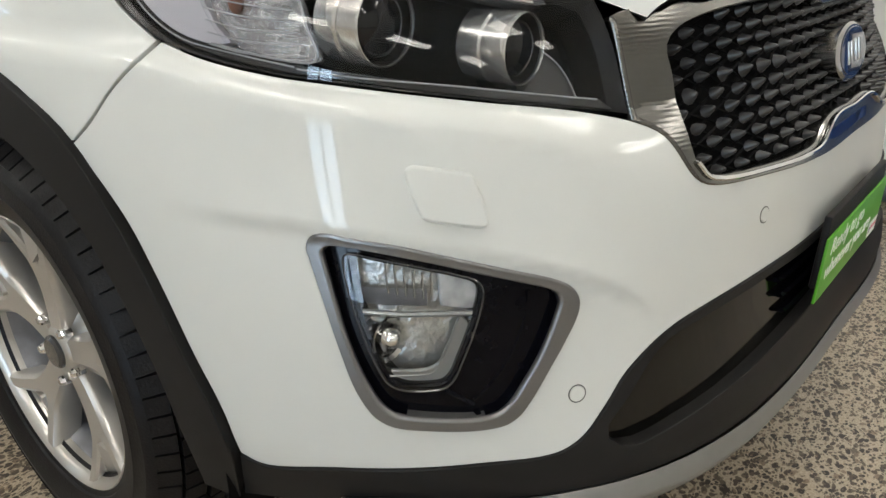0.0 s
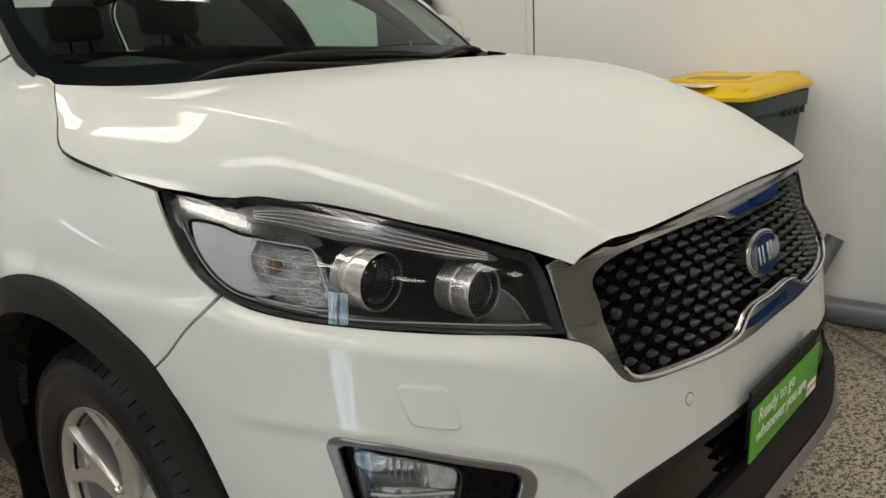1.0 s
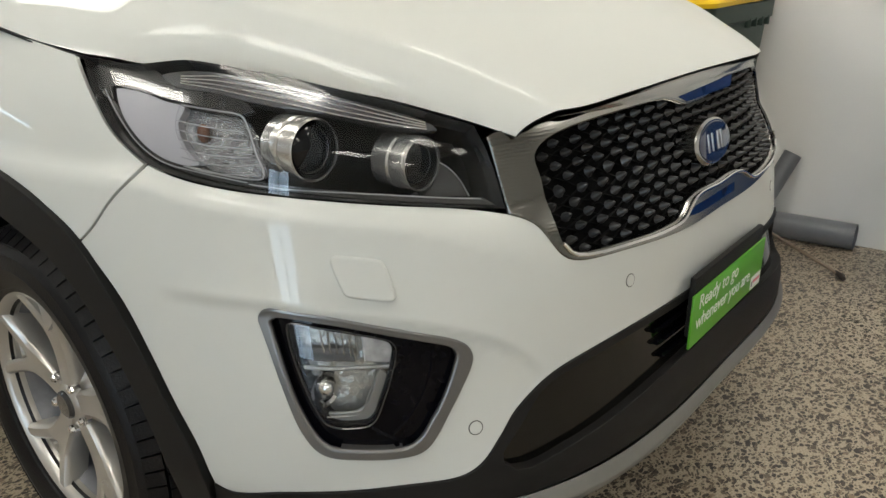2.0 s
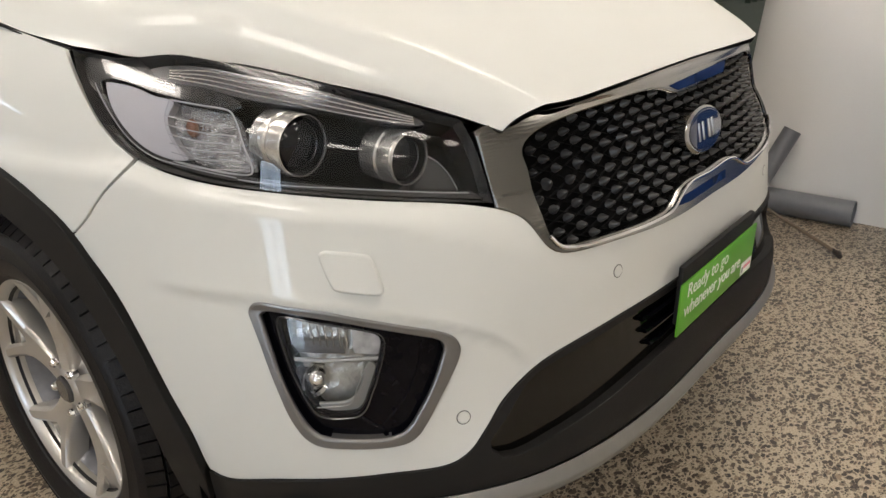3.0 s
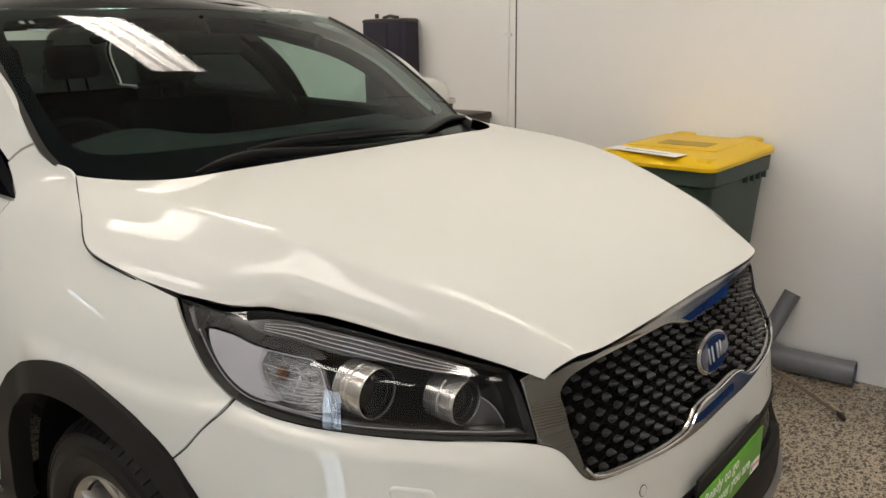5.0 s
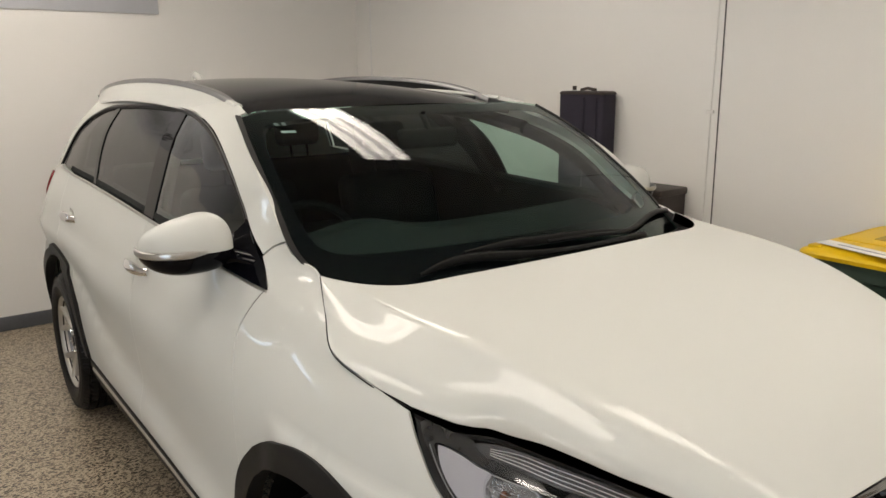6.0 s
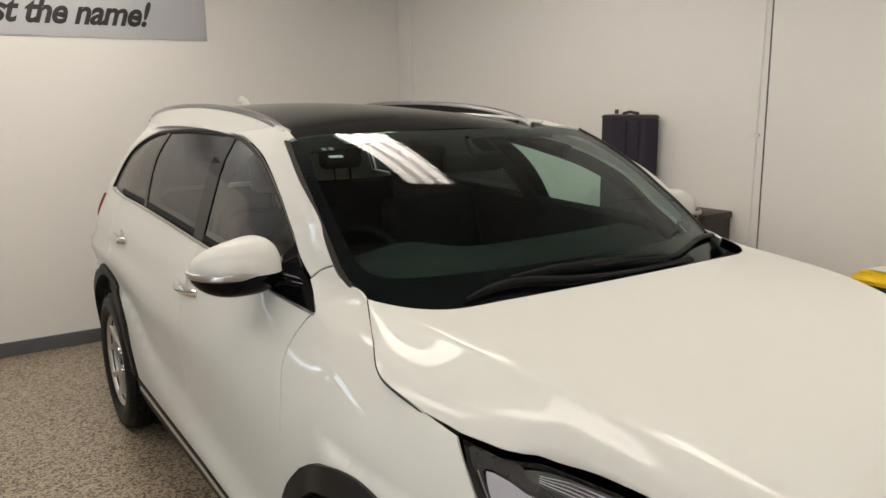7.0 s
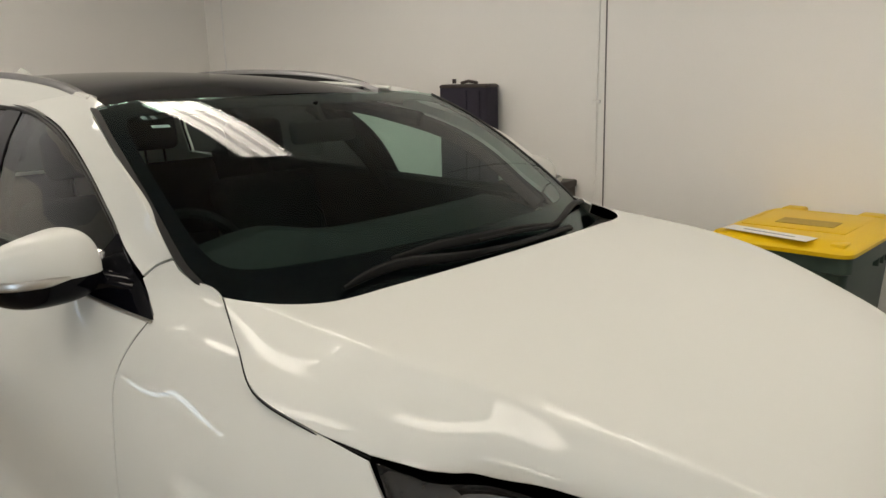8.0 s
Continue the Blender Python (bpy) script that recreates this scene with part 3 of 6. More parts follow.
bm = bmesh.new()
box(bm, (-0.012, -0.08, 0.0), (-0.0005, 0.0, TOP), 0.002)
tagged(part("trim", bm, WALL, None), "white post cover at the wall panel's end", "strip", kind="structure").matrix_basis = EAST @ pose(0, -0.10, 0)


def troffer(at, turn):
    """A ceiling light with three tubes over a bright tray."""
    t = thing("ceiling_light", "white ceiling light with three fluorescent tubes", "ceiling light", (0, 0, 0), "ceiling lights")
    bm = bmesh.new()
    for lo, hi in (((-0.21, -0.59, -0.04), (-0.19, 0.59, 0.0)), ((0.19, -0.59, -0.04), (0.21, 0.59, 0.0)), ((-0.19, -0.59, -0.04), (0.19, -0.57, 0.0)), ((-0.19, 0.57, -0.04), (0.19, 0.59, 0.0))):
        box(bm, lo, hi)
    part("frame", bm, LAMPFRAME, t, smooth=0)
    bm = bmesh.new()
    box(bm, (-0.188, -0.568, -0.008), (0.188, 0.568, -0.001))
    part("tray", bm, TRAY, t, smooth=0)
    for k in range(3):
        bm = bmesh.new()
        x = -0.125 + 0.125 * k
        box(bm, (x - .033, -0.56, -0.030), (x + .033, 0.56, -0.012), .008)
        part("tube", bm, TUBE, t)
    t.matrix_basis = pose(*at, 0, 0, turn)
    return t


TRAY = glow("lit_lamp_tray", (1.0, 0.935, 0.845), LAMP * 0.38)
lamp = troffer((0.55, 1.85, TOP - 0.001), 0)
# the outer lights are unseen, added to brighten walls and the car's sides
for x, y in ((-0.98, 1.66), (-1.62, -0.50), (-2.75, 0.95), (-0.80, 3.45), (-2.4, 3.3), (-1.9, -3.9), (0.48, -0.75), (0.48, -2.0), (1.3, -4.35), (-3.9, -1.5), (-3.9, -3.4), (-3.9, -5.8), (-1.65, -5.8)):
    copy_thing(lamp, pose(x, y, TOP - 0.001))
# a slim high window in the wall behind, out at its far end
slim = thing("window_1", "slim window letting in cool daylight", "window", kind="structure")
bm = bmesh.new()
box(bm, (-4.70, 4.44, 1.86), (-3.40, 4.455, 1.96))
part("pane", bm, DAYLIGHT, slim, smooth=0)
bm = bmesh.new()
for lo, hi in (((-4.74, 4.43, 1.82), (-4.70, 4.4597, 2.0)), ((-3.40, 4.43, 1.82), (-3.36, 4.4597, 2.0)), ((-4.70, 4.43, 1.96), (-3.40, 4.4597, 2.0)), ((-4.70, 4.43, 1.82), (-3.40, 4.4597, 1.86))):
    box(bm, lo, hi, 0.003)
part("frame", bm, SKIRT, slim)
# daylight falls in through a tall glazed door far behind
door = thing("door_1", "narrow glazed door side light letting in cool daylight", "door", kind="structure")
bm = bmesh.new()
box(bm, (-5.985, -2.50, 0.02), (-5.975, -1.86, 2.5))
part("pane", bm, DAYLIGHT, door, smooth=0)
bm = bmesh.new()
for lo, hi in (((-5.999, -2.56, 0.0), (-5.95, -2.50, 2.56)), ((-5.999, -1.86, 0.0), (-5.95, -1.80, 2.56)), ((-5.985, -2.20, 0.0), (-5.955, -2.15, 2.5)), ((-5.999, -2.50, 2.5), (-5.95, -1.86, 2.56))):
    box(bm, lo, hi, 0.003)
part("frame", bm, SKIRT, door)

# ---- the car ----
car = thing("car", "white sport utility car with a black glass roof, freshly cleaned", "car")
SIDES = ((False, 1), (True, -1))


def flipx(pts):
    return [(-p[0], *p[1:]) for p in pts]


def both(pts):
    """A closed outline from its half with positive first coordinate, given from the middle line out and back to it."""
    return pts + [(-p[0], *p[1:]) for p in reversed(pts) if abs(p[0]) > 1e-6]


def lined(pts, n=8):
    return curve_pts(pts, n, closed=True)


def arch(cy, r, a0, a1, n=9):
    """Points (y, z) on a wheel arch from angle a0 to a1, 0 towards the rear and 90 up."""
    return [(cy + r * math.cos(radians(a0 + (a1 - a0) * k / (n - 1))), 0.365 + r * math.sin(radians(a0 + (a1 - a0) * k / (n - 1)))) for k in range(n)]


# bonnet
side_edge = [(.487, -.800, "c"), (.513, -.755), (.562, -.672), (.607, -.590), (.643, -.507), (.678, -.430), (.712, -.357), (.738, -.324), (.762, -.292), (.783, -.250), (.799, -.208, "c"), (.826, -.10), (.841, .01), (.833, .07), (.787, .17), (.750, .255), (.728, .303, "c")]
front_edge = [(0, -.858), (.232, -.853), (.39, -.838), (.452, -.816)]
rear_edge = [(.700, .238), (.660, .178), (.585, .124), (.42, .104), (.22, .091), (0, .086)]
folds = [[(sx * (float(CREASE(y)) + d), y) for y in np.arange(-.84, .30, .010)] for sx in (1, -1) for d in (-.012, -.006, 0, .006, .012)]
bonnet = panel("bonnet", bonnet_at, lined(both(front_edge + side_edge + rear_edge)), PAINT, car, "white bonnet", res=.014, depth=.034, folds=folds)
for sx in (1, -1):
    bm = bmesh.new()
    tube(bm, [(sx * x, y, float(hood(x - .001, y)) - .0035) for x, y in curve_pts([p[:2] for p in side_edge[10:]], 6)], .0016, 6)
    part("bonnet_seal", bm, SEAL, car, "black seal in the bonnet gap")
# front bumper
FOG = [(.469, .708), (.466, .719), (.460, .724), (.443, .720), (.419, .714), (.389, .700), (.358, .683), (.334, .668), (.323, .655), (.319, .640), (.320, .625), (.328, .595), (.338, .563), (.348, .531), (.356, .511), (.364, .502), (.378, .498), (.406, .499), (.425, .502), (.435, .512), (.445, .542), (.454, .597), (.463, .664), (.4675, .695)]
WASH = [(.4122, .7860), (.4120, .7905), (.4095, .7930), (.4060, .7925), (.3830, .7860), (.3795, .7840), (.3778, .7800), (.3725, .7430), (.3722, .7370), (.3740, .7342), (.3775, .7345), (.4010, .7420), (.4042, .7442), (.4060, .7490)]
LOWER = [(.525, .409, "c"), (.510, .400), (.46, .428), (.380, .452), (.335, .457), (.320, .470), (.303, .506), (.287, .543), (.258, .578), (.230, .592), (.165, .604), (.06, .603), (0, .603)]
UPPER = [(0, .721), (.074, .721), (.163, .733), (.222, .742), (.237, .754), (.257, .805), (.274, .821), (.31, .8375), (.373, .8535), (.435, .8665), (.486, .8765), (.524, .8885), (.553, .9035, "c")]
ARCHF = [(.585, .856), (.608, .812), (.624, .788, "c"), (.589, .710), (.569, .637), (.550, .549), (.534, .478)]
creases = [[(sx * u, float(np.interp(u, _u, RIM)) - d) for u in np.arange(.285, .552, .005)] for sx in (1, -1) for d in (.006, .012, .019, .026)]
creases += [[(sx * u, float(FOLD(u)) + d) for u in run] for sx in (1, -1) for d in (-.008, .0, .004) for run in (np.arange(.255, .316, .004), np.arange(.476, .56, .004))]
creases += [[(sx * u, float(FOLD(u)) + d) for u in np.arange(.316, .476, .004)] for sx in (1, -1) for d in (.0, .004)]
bumper = panel("front_bumper", wrap, lined(both(UPPER + ARCHF + LOWER)), PAINT, car, "white front bumper", holes=[lined(h) for h in (FOG, flipx(FOG), WASH, flipx(WASH))], folds=creases, scale=(1.4, 1.0), res=.013, edge=.0055, depth=.02, gap=.0008)
# lower bumper in black with the wide intake, and the silver skid strip
INTAKE = [(0, .589), (.081, .588), (.165, .590), (.231, .578), (.259, .566), (.287, .512), (.303, .472), (.288, .448), (.238, .462), (.129, .488), (0, .495)]
BOTTOM = [(0, .402), (.2, .404), (.31, .395), (.42, .362), (.50, .335), (.53, .315)]
trimline = [p for p in LOWER[::-1]]
panel("lower_bumper", wrap, lined(both(trimline + [(.53, .315, "c")] + BOTTOM[::-1][1:])), CLAD, bumper, "black textured lower bumper", holes=[lined(both(INTAKE))], scale=(1.4, 1.0), res=.03, depth=.03, offset=.004)
panel("intake_panel", wrap, lined(both([(0, .60), (.164, .602), (.24, .59), (.29, .52), (.315, .46), (.29, .43), (.12, .45), (0, .455)])), INTAKEGLOSS, bumper, "smoky gloss black intake", scale=(1.4, 1.0), res=.04, depth=.004, offset=-.016)

for k, z in enumerate((.512, .537, .562)):
    bm = bmesh.new()
    tube(bm, [tuple(wrap(u, z) + np.array([0, .012, 0])) for u in np.linspace(-.118 - .004 * k, .118 + .004 * k, 15)], .006, 6, flat=(1.4, .7))
    part("intake_slat", bm, PIANO, bumper)


def under_at(u, v):
    """The skid strip: rolls under the nose as v goes from 0 to 1."""
    z = .398 - .055 * v
    p = wrap(u, z)
    k = 1 + .016 * np.sin(np.pi * np.clip(v, 0, 1) * .75) - .05 * np.clip(v - .4, 0, 1) ** 2
    return np.stack([p[..., 0] * k, YC + (p[..., 1] - YC) * k, p[..., 2]], -1)


panel("skid_strip", under_at, lined(both([(0, .0), (.3, .0), (.42, .12), (.46, .35, "c"), (.40, .8), (.3, 1.0), (0, 1.0)])), SKIDSIL, bumper, "silver skid strip", scale=(1.4, .055), res=.02, depth=.02, offset=.006)

# sides
DLO_TOP = [(3.03, 1.268, "c"), (2.945, 1.455), (2.72, 1.552), (2.3, 1.588), (1.8, 1.594), (1.5, 1.584), (1.275, 1.553), (1.077, 1.514), (.914, 1.463), (.792, 1.405), (.694, 1.337), (.62, 1.278), (.53, 1.213), (.455, 1.158, "c")]
BELT = [(.62, 1.192), (1.0, 1.200), (1.365, 1.212), (1.8, 1.228), (2.3, 1.243), (2.72, 1.250)]
for mir, sx in SIDES:
    # wing
    hoodline = [(.303, 1.203, "c"), (.165, 1.150), (.089, 1.100), (.04, 1.082), (-.1, 1.064), (-.215, 1.046, "c")]
    pts = flanks(hoodline) + [(.609, .985), (.584, .938), (.556, .905, "c"), (.587, .856), (.610, .812), (.626, .788, "c")]
    pts += flanks([p if i else (*p, "c") for i, p in enumerate(arch(0, .523, 128, 14, 9))][1:]) + flanks([(.515, .45, "c"), (.50, .42, "c"), (.44, .60), (.455, .90), (.49, 1.0), (.494, 1.05), (.456, 1.150, "c"), (.494, 1.184), (.530, 1.220, "c"), (.507, 1.246), (.461, 1.264, "c"), (.438, 1.242), (.389, 1.226), (.339, 1.217)])
    panel("front_wing", wrap, lined(pts), PAINT, car, "white front wing", mir, scale=BODY, res=.025, depth=.009)
    bm = bmesh.new()
    tube(bm, [tuple((wrap(flank(y, z), z) + np.array([.006, 0, 0])) * (sx, 1, 1)) for y, z in curve_pts([(.508, .44), (.443, .60), (.4565, .90), (.4915, 1.0), (.4955, 1.05), (.459, 1.147)], 6)], .0035, 6)
    part("door_seal", bm, SEAL, car, "black seal in the door gap")
    # doors
    front = [(.462, 1.145, "c"), (.62, 1.186), (1.0, 1.194), (1.365, 1.206, "c"), (1.375, .9), (1.39, .60), (1.39, .43, "c"), (.9, .425), (.52, .42, "c"), (.445, .60), (.458, .90), (.493, 1.0), (.497, 1.05)]
    fd = panel("front_door", wrap, lined(flanks(front)), PAINT, car, "white front door", mir, scale=(1, 1), res=.04)
    rear = [(1.369, 1.206, "c"), (1.8, 1.222), (2.3, 1.237), (2.72, 1.244, "c"), (2.70, 1.08), (2.62, .95), (2.45, .82), (2.33, .68), (2.27, .50), (2.26, .43, "c"), (1.8, .43), (1.394, .43, "c"), (1.394, .60), (1.379, .9)]
    rd = panel("rear_door", wrap, lined(flanks(rear)), PAINT, car, "white rear door", mir, scale=(1, 1), res=.04)
    # pillars, roof side and rear quarter in one pressing
    quarter = [(.463, 1.269, "c"), (.523, 1.325), (.589, 1.381), (.703, 1.449), (.879, 1.520), (1.03, 1.574), (.996, 1.591, "c"), (1.1, 1.611), (1.2, 1.622), (1.6, 1.637), (2.4, 1.642), (3.0, 1.61), (3.25, 1.56), (3.42, 1.42), (3.55, 1.25), (3.68, .9), (3.70, .5), (3.6, .36, "c"), (3.29, .36, "c")]
    quarter += [p for p in arch(2.78, .523, 4, 143, 9)][1:-1] + [(2.335, .685, "c"), (2.455, .82), (2.625, .95), (2.705, 1.08), (2.725, 1.25, "c")] + DLO_TOP[:-2] + [(.533, 1.226, "c"), (.509, 1.250)]
    panel("body_side", wrap, lined(flanks(quarter)), PAINT, car, "white pillars and rear quarter", mir, scale=(1, 1), res=.04)
    # sill
    panel("sill_cladding", wrap, lined(flanks([(.50, .415, "c"), (1.4, .424), (2.28, .424, "c"), (2.30, .26, "c"), (1.4, .25), (.52, .26, "c")])), CLAD, car, "black plastic sill cladding", mir, scale=(1, 1), res=.05, offset=.006)
    bm = bmesh.new()
    tube(bm, [tuple(wrap(flank(y, .395), .395) * (sx, 1, 1) - (sx * .008, 0, 0)) for y in np.linspace(.55, 2.22, 16)], .008, 8, flat=(.6, 1.2))
    part("sill_strip", bm, SATIN, car, "satin chrome sill strip")
    # wheel arch lips
    o, i = arch(2.78, .524, 172, 8, 14), arch(2.78, .458, 172, 8, 14)
    ring = [(*p, "c") if k in (0, 13) else p for k, p in enumerate(o)] + [(*p, "c") if k in (0, 13) else p for k, p in enumerate(i[::-1])]
    panel("wheel_arch_lip", wrap, lined(flanks(ring), 4), CLAD, car, "black plastic wheel arch lip", mir, scale=BODY, res=.03, depth=.05, offset=.014)
    # the front lip's foot runs on into the lower bumper
    o, i = arch(0, .524, 2, 124, 13), arch(0, .458, 122, 2, 13)
    o[0], i[-1] = (*o[0], "c"), (*i[-1], "c")
    foot = [(.592, .712), (.570, .636), (.551, .548), (.535, .478), (.526, .409, "c"), (.53, .315, "c"), (.562, .315, "c"), (.565, .42), (.580, .527), (.601, .622), (.628, .702)]
    panel("wheel_arch_lip", wrap, lined(flanks(o) + foot + flanks(i), 4), CLAD, car, "black plastic wheel arch lip", mir, scale=(1.3, 1), res=.03, depth=.05, offset=.013)
    # side windows
    wf = [(.56, 1.205, "c"), (1.0, 1.208), (1.33, 1.218, "c"), (1.40, 1.40), (1.55, 1.578, "c"), (1.25, 1.542), (1.04, 1.490), (.80, 1.405), (.66, 1.315)]
    panel("front_window", wrap, lined(flanks(wf)), SIDEGLASS, fd, "green tinted side window", mir, scale=(1, 1), res=.06, depth=.004, offset=-.008)
    wr = [(1.44, 1.222, "c"), (1.8, 1.236), (2.2, 1.248, "c"), (2.32, 1.40), (2.45, 1.575, "c"), (2.0, 1.584), (1.66, 1.583, "c"), (1.52, 1.40)]
    panel("rear_window", wrap, lined(flanks(wr)), TINTGLASS, rd, "dark tinted rear side window", mir, scale=(1, 1), res=.06, depth=.004, offset=-.008)
    wq = [(2.24, 1.25, "c"), (2.6, 1.258), (2.98, 1.270, "c"), (2.91, 1.44), (2.72, 1.538), (2.50, 1.572, "c"), (2.36, 1.40)]
    panel("quarter_window", wrap, lined(flanks(wq)), TINTGLASS, car, "dark tinted quarter window", mir, scale=(1, 1), res=.06, depth=.004, offset=-.008)
    # black frames between the panes
    for name, pts in (("pillar_trim", [(1.33, 1.214, "c"), (1.445, 1.218, "c"), (1.525, 1.40), (1.67, 1.588, "c"), (1.54, 1.584, "c"), (1.39, 1.40)]), ("pillar_trim", [(2.20, 1.246, "c"), (2.245, 1.247, "c"), (2.365, 1.40), (2.51, 1.576, "c"), (2.45, 1.579, "c"), (2.315, 1.40)])):
        panel(name, wrap, lined(flanks(pts)), PIANO, car, "gloss black window pillar", mir, scale=(1, 1), res=.05, depth=.01, offset=-.004)
    # bright strip round the windows
    dl = curve_pts([(.70, 1.193), *BELT[1:], (3.0, 1.258)], 5)
    bm = bmesh.new()
    tube(bm, [tuple((wrap(flank(y, z), z) - (.003, 0, 0)) * (sx, 1, 1)) for y, z in dl], .007, 8, flat=(.5, 1.0))
    part("window_strip", bm, SATIN, car, "satin chrome window strip")
    dl = curve_pts([p[:2] for p in DLO_TOP], 5)
    bm = bmesh.new()
    tube(bm, [tuple((wrap(flank(y, z - .005), z - .005) + (.001, 0, 0)) * (sx, 1, 1)) for y, z in dl], .004, 8, flat=(.5, 1.0))
    part("window_strip", bm, STRIPDARK, car, "satin chrome window strip")
    bm = bmesh.new()
    tube(bm, [tuple((wrap(flank(y, z - .014), z - .014) + (.006, 0, 0)) * (sx, 1, 1)) for y, z in dl], .007, 8)
    part("window_seal", bm, SEAL, car, "black rubber window seal")
    # roof side moulding that closes the joint to the glass roof
    bm = bmesh.new()
    tube(bm, [tuple((wrap(flank(y, z), z) + np.array([.012, 0, -.002])) * (sx, 1, 1)) for y, z in curve_pts([(1.12, 1.606), (1.3, 1.622), (1.6, 1.634), (2.4, 1.639), (3.0, 1.608), (3.22, 1.562)], 6)], .012, 8, flat=(1.2, .8))
    part("roof_moulding", bm, PAINT, car, "white roof side moulding")
    # roof rail
    rail = curve_pts([(.566, 1.165, 1.606), (.566, 1.30, 1.643), (.568, 1.55, 1.676), (.572, 2.0, 1.699), (.572, 2.5, 1.695), (.565, 2.9, 1.668), (.555, 3.1, 1.640)], 5)
    bm = bmesh.new()
    low = bmesh.new()
    secs, base = [], []
    for k, (x, y, z) in enumerate(rail):
        w = .010 + .006 * math.sin(math.pi * min(k / 8, 1, (len(rail) - 1 - k) / 8) / 2)
        foot = max(min(float(roof_at(np.array(x), np.array(y))[2]) - .012, z - .012), z - .045)
        secs.append([bm.verts.new((-sx * (x + dx), y, zz)) for dx, zz in ((w * 1.05, z - .019), (w, z - .010), (w * .5, z), (-w * .5, z), (-w, z - .010), (-w * 1.05, z - .019))])
        base.append([low.verts.new((-sx * (x + dx), y, zz)) for dx, zz in ((w * 3.4, foot - .055), (w * .96, z - .0185), (-w * .9, z - .0185), (-w, foot - .02))])
    for p, q in zip(secs, secs[1:]):
        for k in range(6):
            bm.faces.new((p[k], p[(k + 1) % 6], q[(k + 1) % 6], q[k]))
    bm.faces.new(secs[0])
    bm.faces.new(secs[-1][::-1])
    part("roof_rail", bm, RAILSIL, car, "silver roof rail")
    inner = low.copy()
    for mesh, ks in ((low, (0,)), (inner, (1, 2))):
        mesh.verts.ensure_lookup_table()
        n4 = len(base) * 4
        for i in range(12, n4 - 4, 4):
            for k in ks:
                mesh.faces.new([mesh.verts[j] for j in (i + k, i + k + 1, i + k + 5, i + k + 4)])
        bmesh.ops.delete(mesh, geom=[v for v in mesh.verts if not v.link_faces], context="VERTS")
    part("rail_base", low, PAINT, car, "white raised roof edge under the rail")
    part("rail_seal", inner, SEAL, car, "black seal under the roof rail")

# windscreen, roof and cowl
ws = [(0, 1.598), (.3, 1.597), (.55, 1.594), (.655, 1.579, "c"), (.685, 1.5215), (.709, 1.447), (.725, 1.377), (.735, 1.324), (.743, 1.273), (.743, 1.248), (.730, 1.20), (.72, 1.12, "c"), (0, 1.10)]
panel("windscreen", screen_at, lined(both(ws)), WSGLASS, car, "green tinted windscreen", scale=(1.1, 1.8), res=.05, depth=.004)
# black border printed on the glass, and the dark glass foot over the wipers
clear = [(0, 1.572), (.3, 1.571), (.55, 1.563), (.606, 1.548), (.638, 1.50), (.666, 1.42), (.680, 1.34), (.682, 1.285), (.673, 1.256), (.64, 1.241), (.44, 1.237), (.2, 1.241), (0, 1.242)]
panel("screen_border", screen_at, lined(both(ws)), PIANO, car, "black border of the windscreen", holes=[lined(both(clear))], scale=(1.1, 1.8), res=.05, depth=.003, offset=-.005, gap=.003)
gasket = [(.657, 1.581, "c"), (.687, 1.5215), (.711, 1.447), (.727, 1.377), (.737, 1.324), (.745, 1.273), (.745, 1.248), (.732, 1.205, "c"), (.720, 1.205, "c"), (.731, 1.248), (.730, 1.273), (.722, 1.324), (.712, 1.377), (.697, 1.447), (.673, 1.5215), (.643, 1.577, "c")]
for mir, sx in SIDES:
    panel("screen_gasket", lambda x, z: screen_at(-x, z), lined(gasket), GASKET, car, "black rubber windscreen gasket", mir, scale=(1.1, 1.8), res=.03, depth=.008, offset=.0035, drop=.0025)
bm = bmesh.new()
vs = []
for x in np.linspace(-.74, .74, 25):
    yb = .112 + .19 * x**2 + .11 * x**4
    vs.append([bm.verts.new(c) for c in ((x, yb - .08, float(hood(x, yb)) - .03), (x, yb + .02, float(hood(x, yb)) - .035), (x, SCREEN(1.145) + BOW(1.145) * x**2 + .0, 1.15), (x, SCREEN(1.145) + BOW(1.145) * x**2 + .03, 1.10))])
for a, b in zip(vs, vs[1:]):
    for k in range(3):
        bm.faces.new((a[k], a[k + 1], b[k + 1], b[k]))
part("cowl", bm, MATBLACK, car, "black plastic cowl")
rf = [(0, .958), (.3, .975), (.55, 1.02), (.585, 1.06, "c"), (.565, 1.25), (.565, 2.0), (.555, 2.9), (.50, 3.15, "c"), (0, 3.2)]
panel("roof", roof_at, lined(both(rf)), ROOFGLASS, car, "gloss black glass roof", res=.06, depth=.02)
panel("roof_rear", roof_at, lined(both([(0, 3.206), (.50, 3.156, "c"), (.56, 2.9, "c"), (.555, 3.2), (.46, 3.40, "c"), (0, 3.50)])), PAINT, car, "white rear roof edge", res=.06, depth=.02)
bm = bmesh.new()
tube(bm, [(0, 3.10, 1.665), (0, 3.14, 1.70), (0, 3.20, 1.722), (0, 3.25, 1.715), (0, 3.27, 1.66)], [.03, .026, .018, .014, .012], 10, flat=(.5, 1.2))
part("antenna", bm, PAINT, car, "white shark fin antenna")

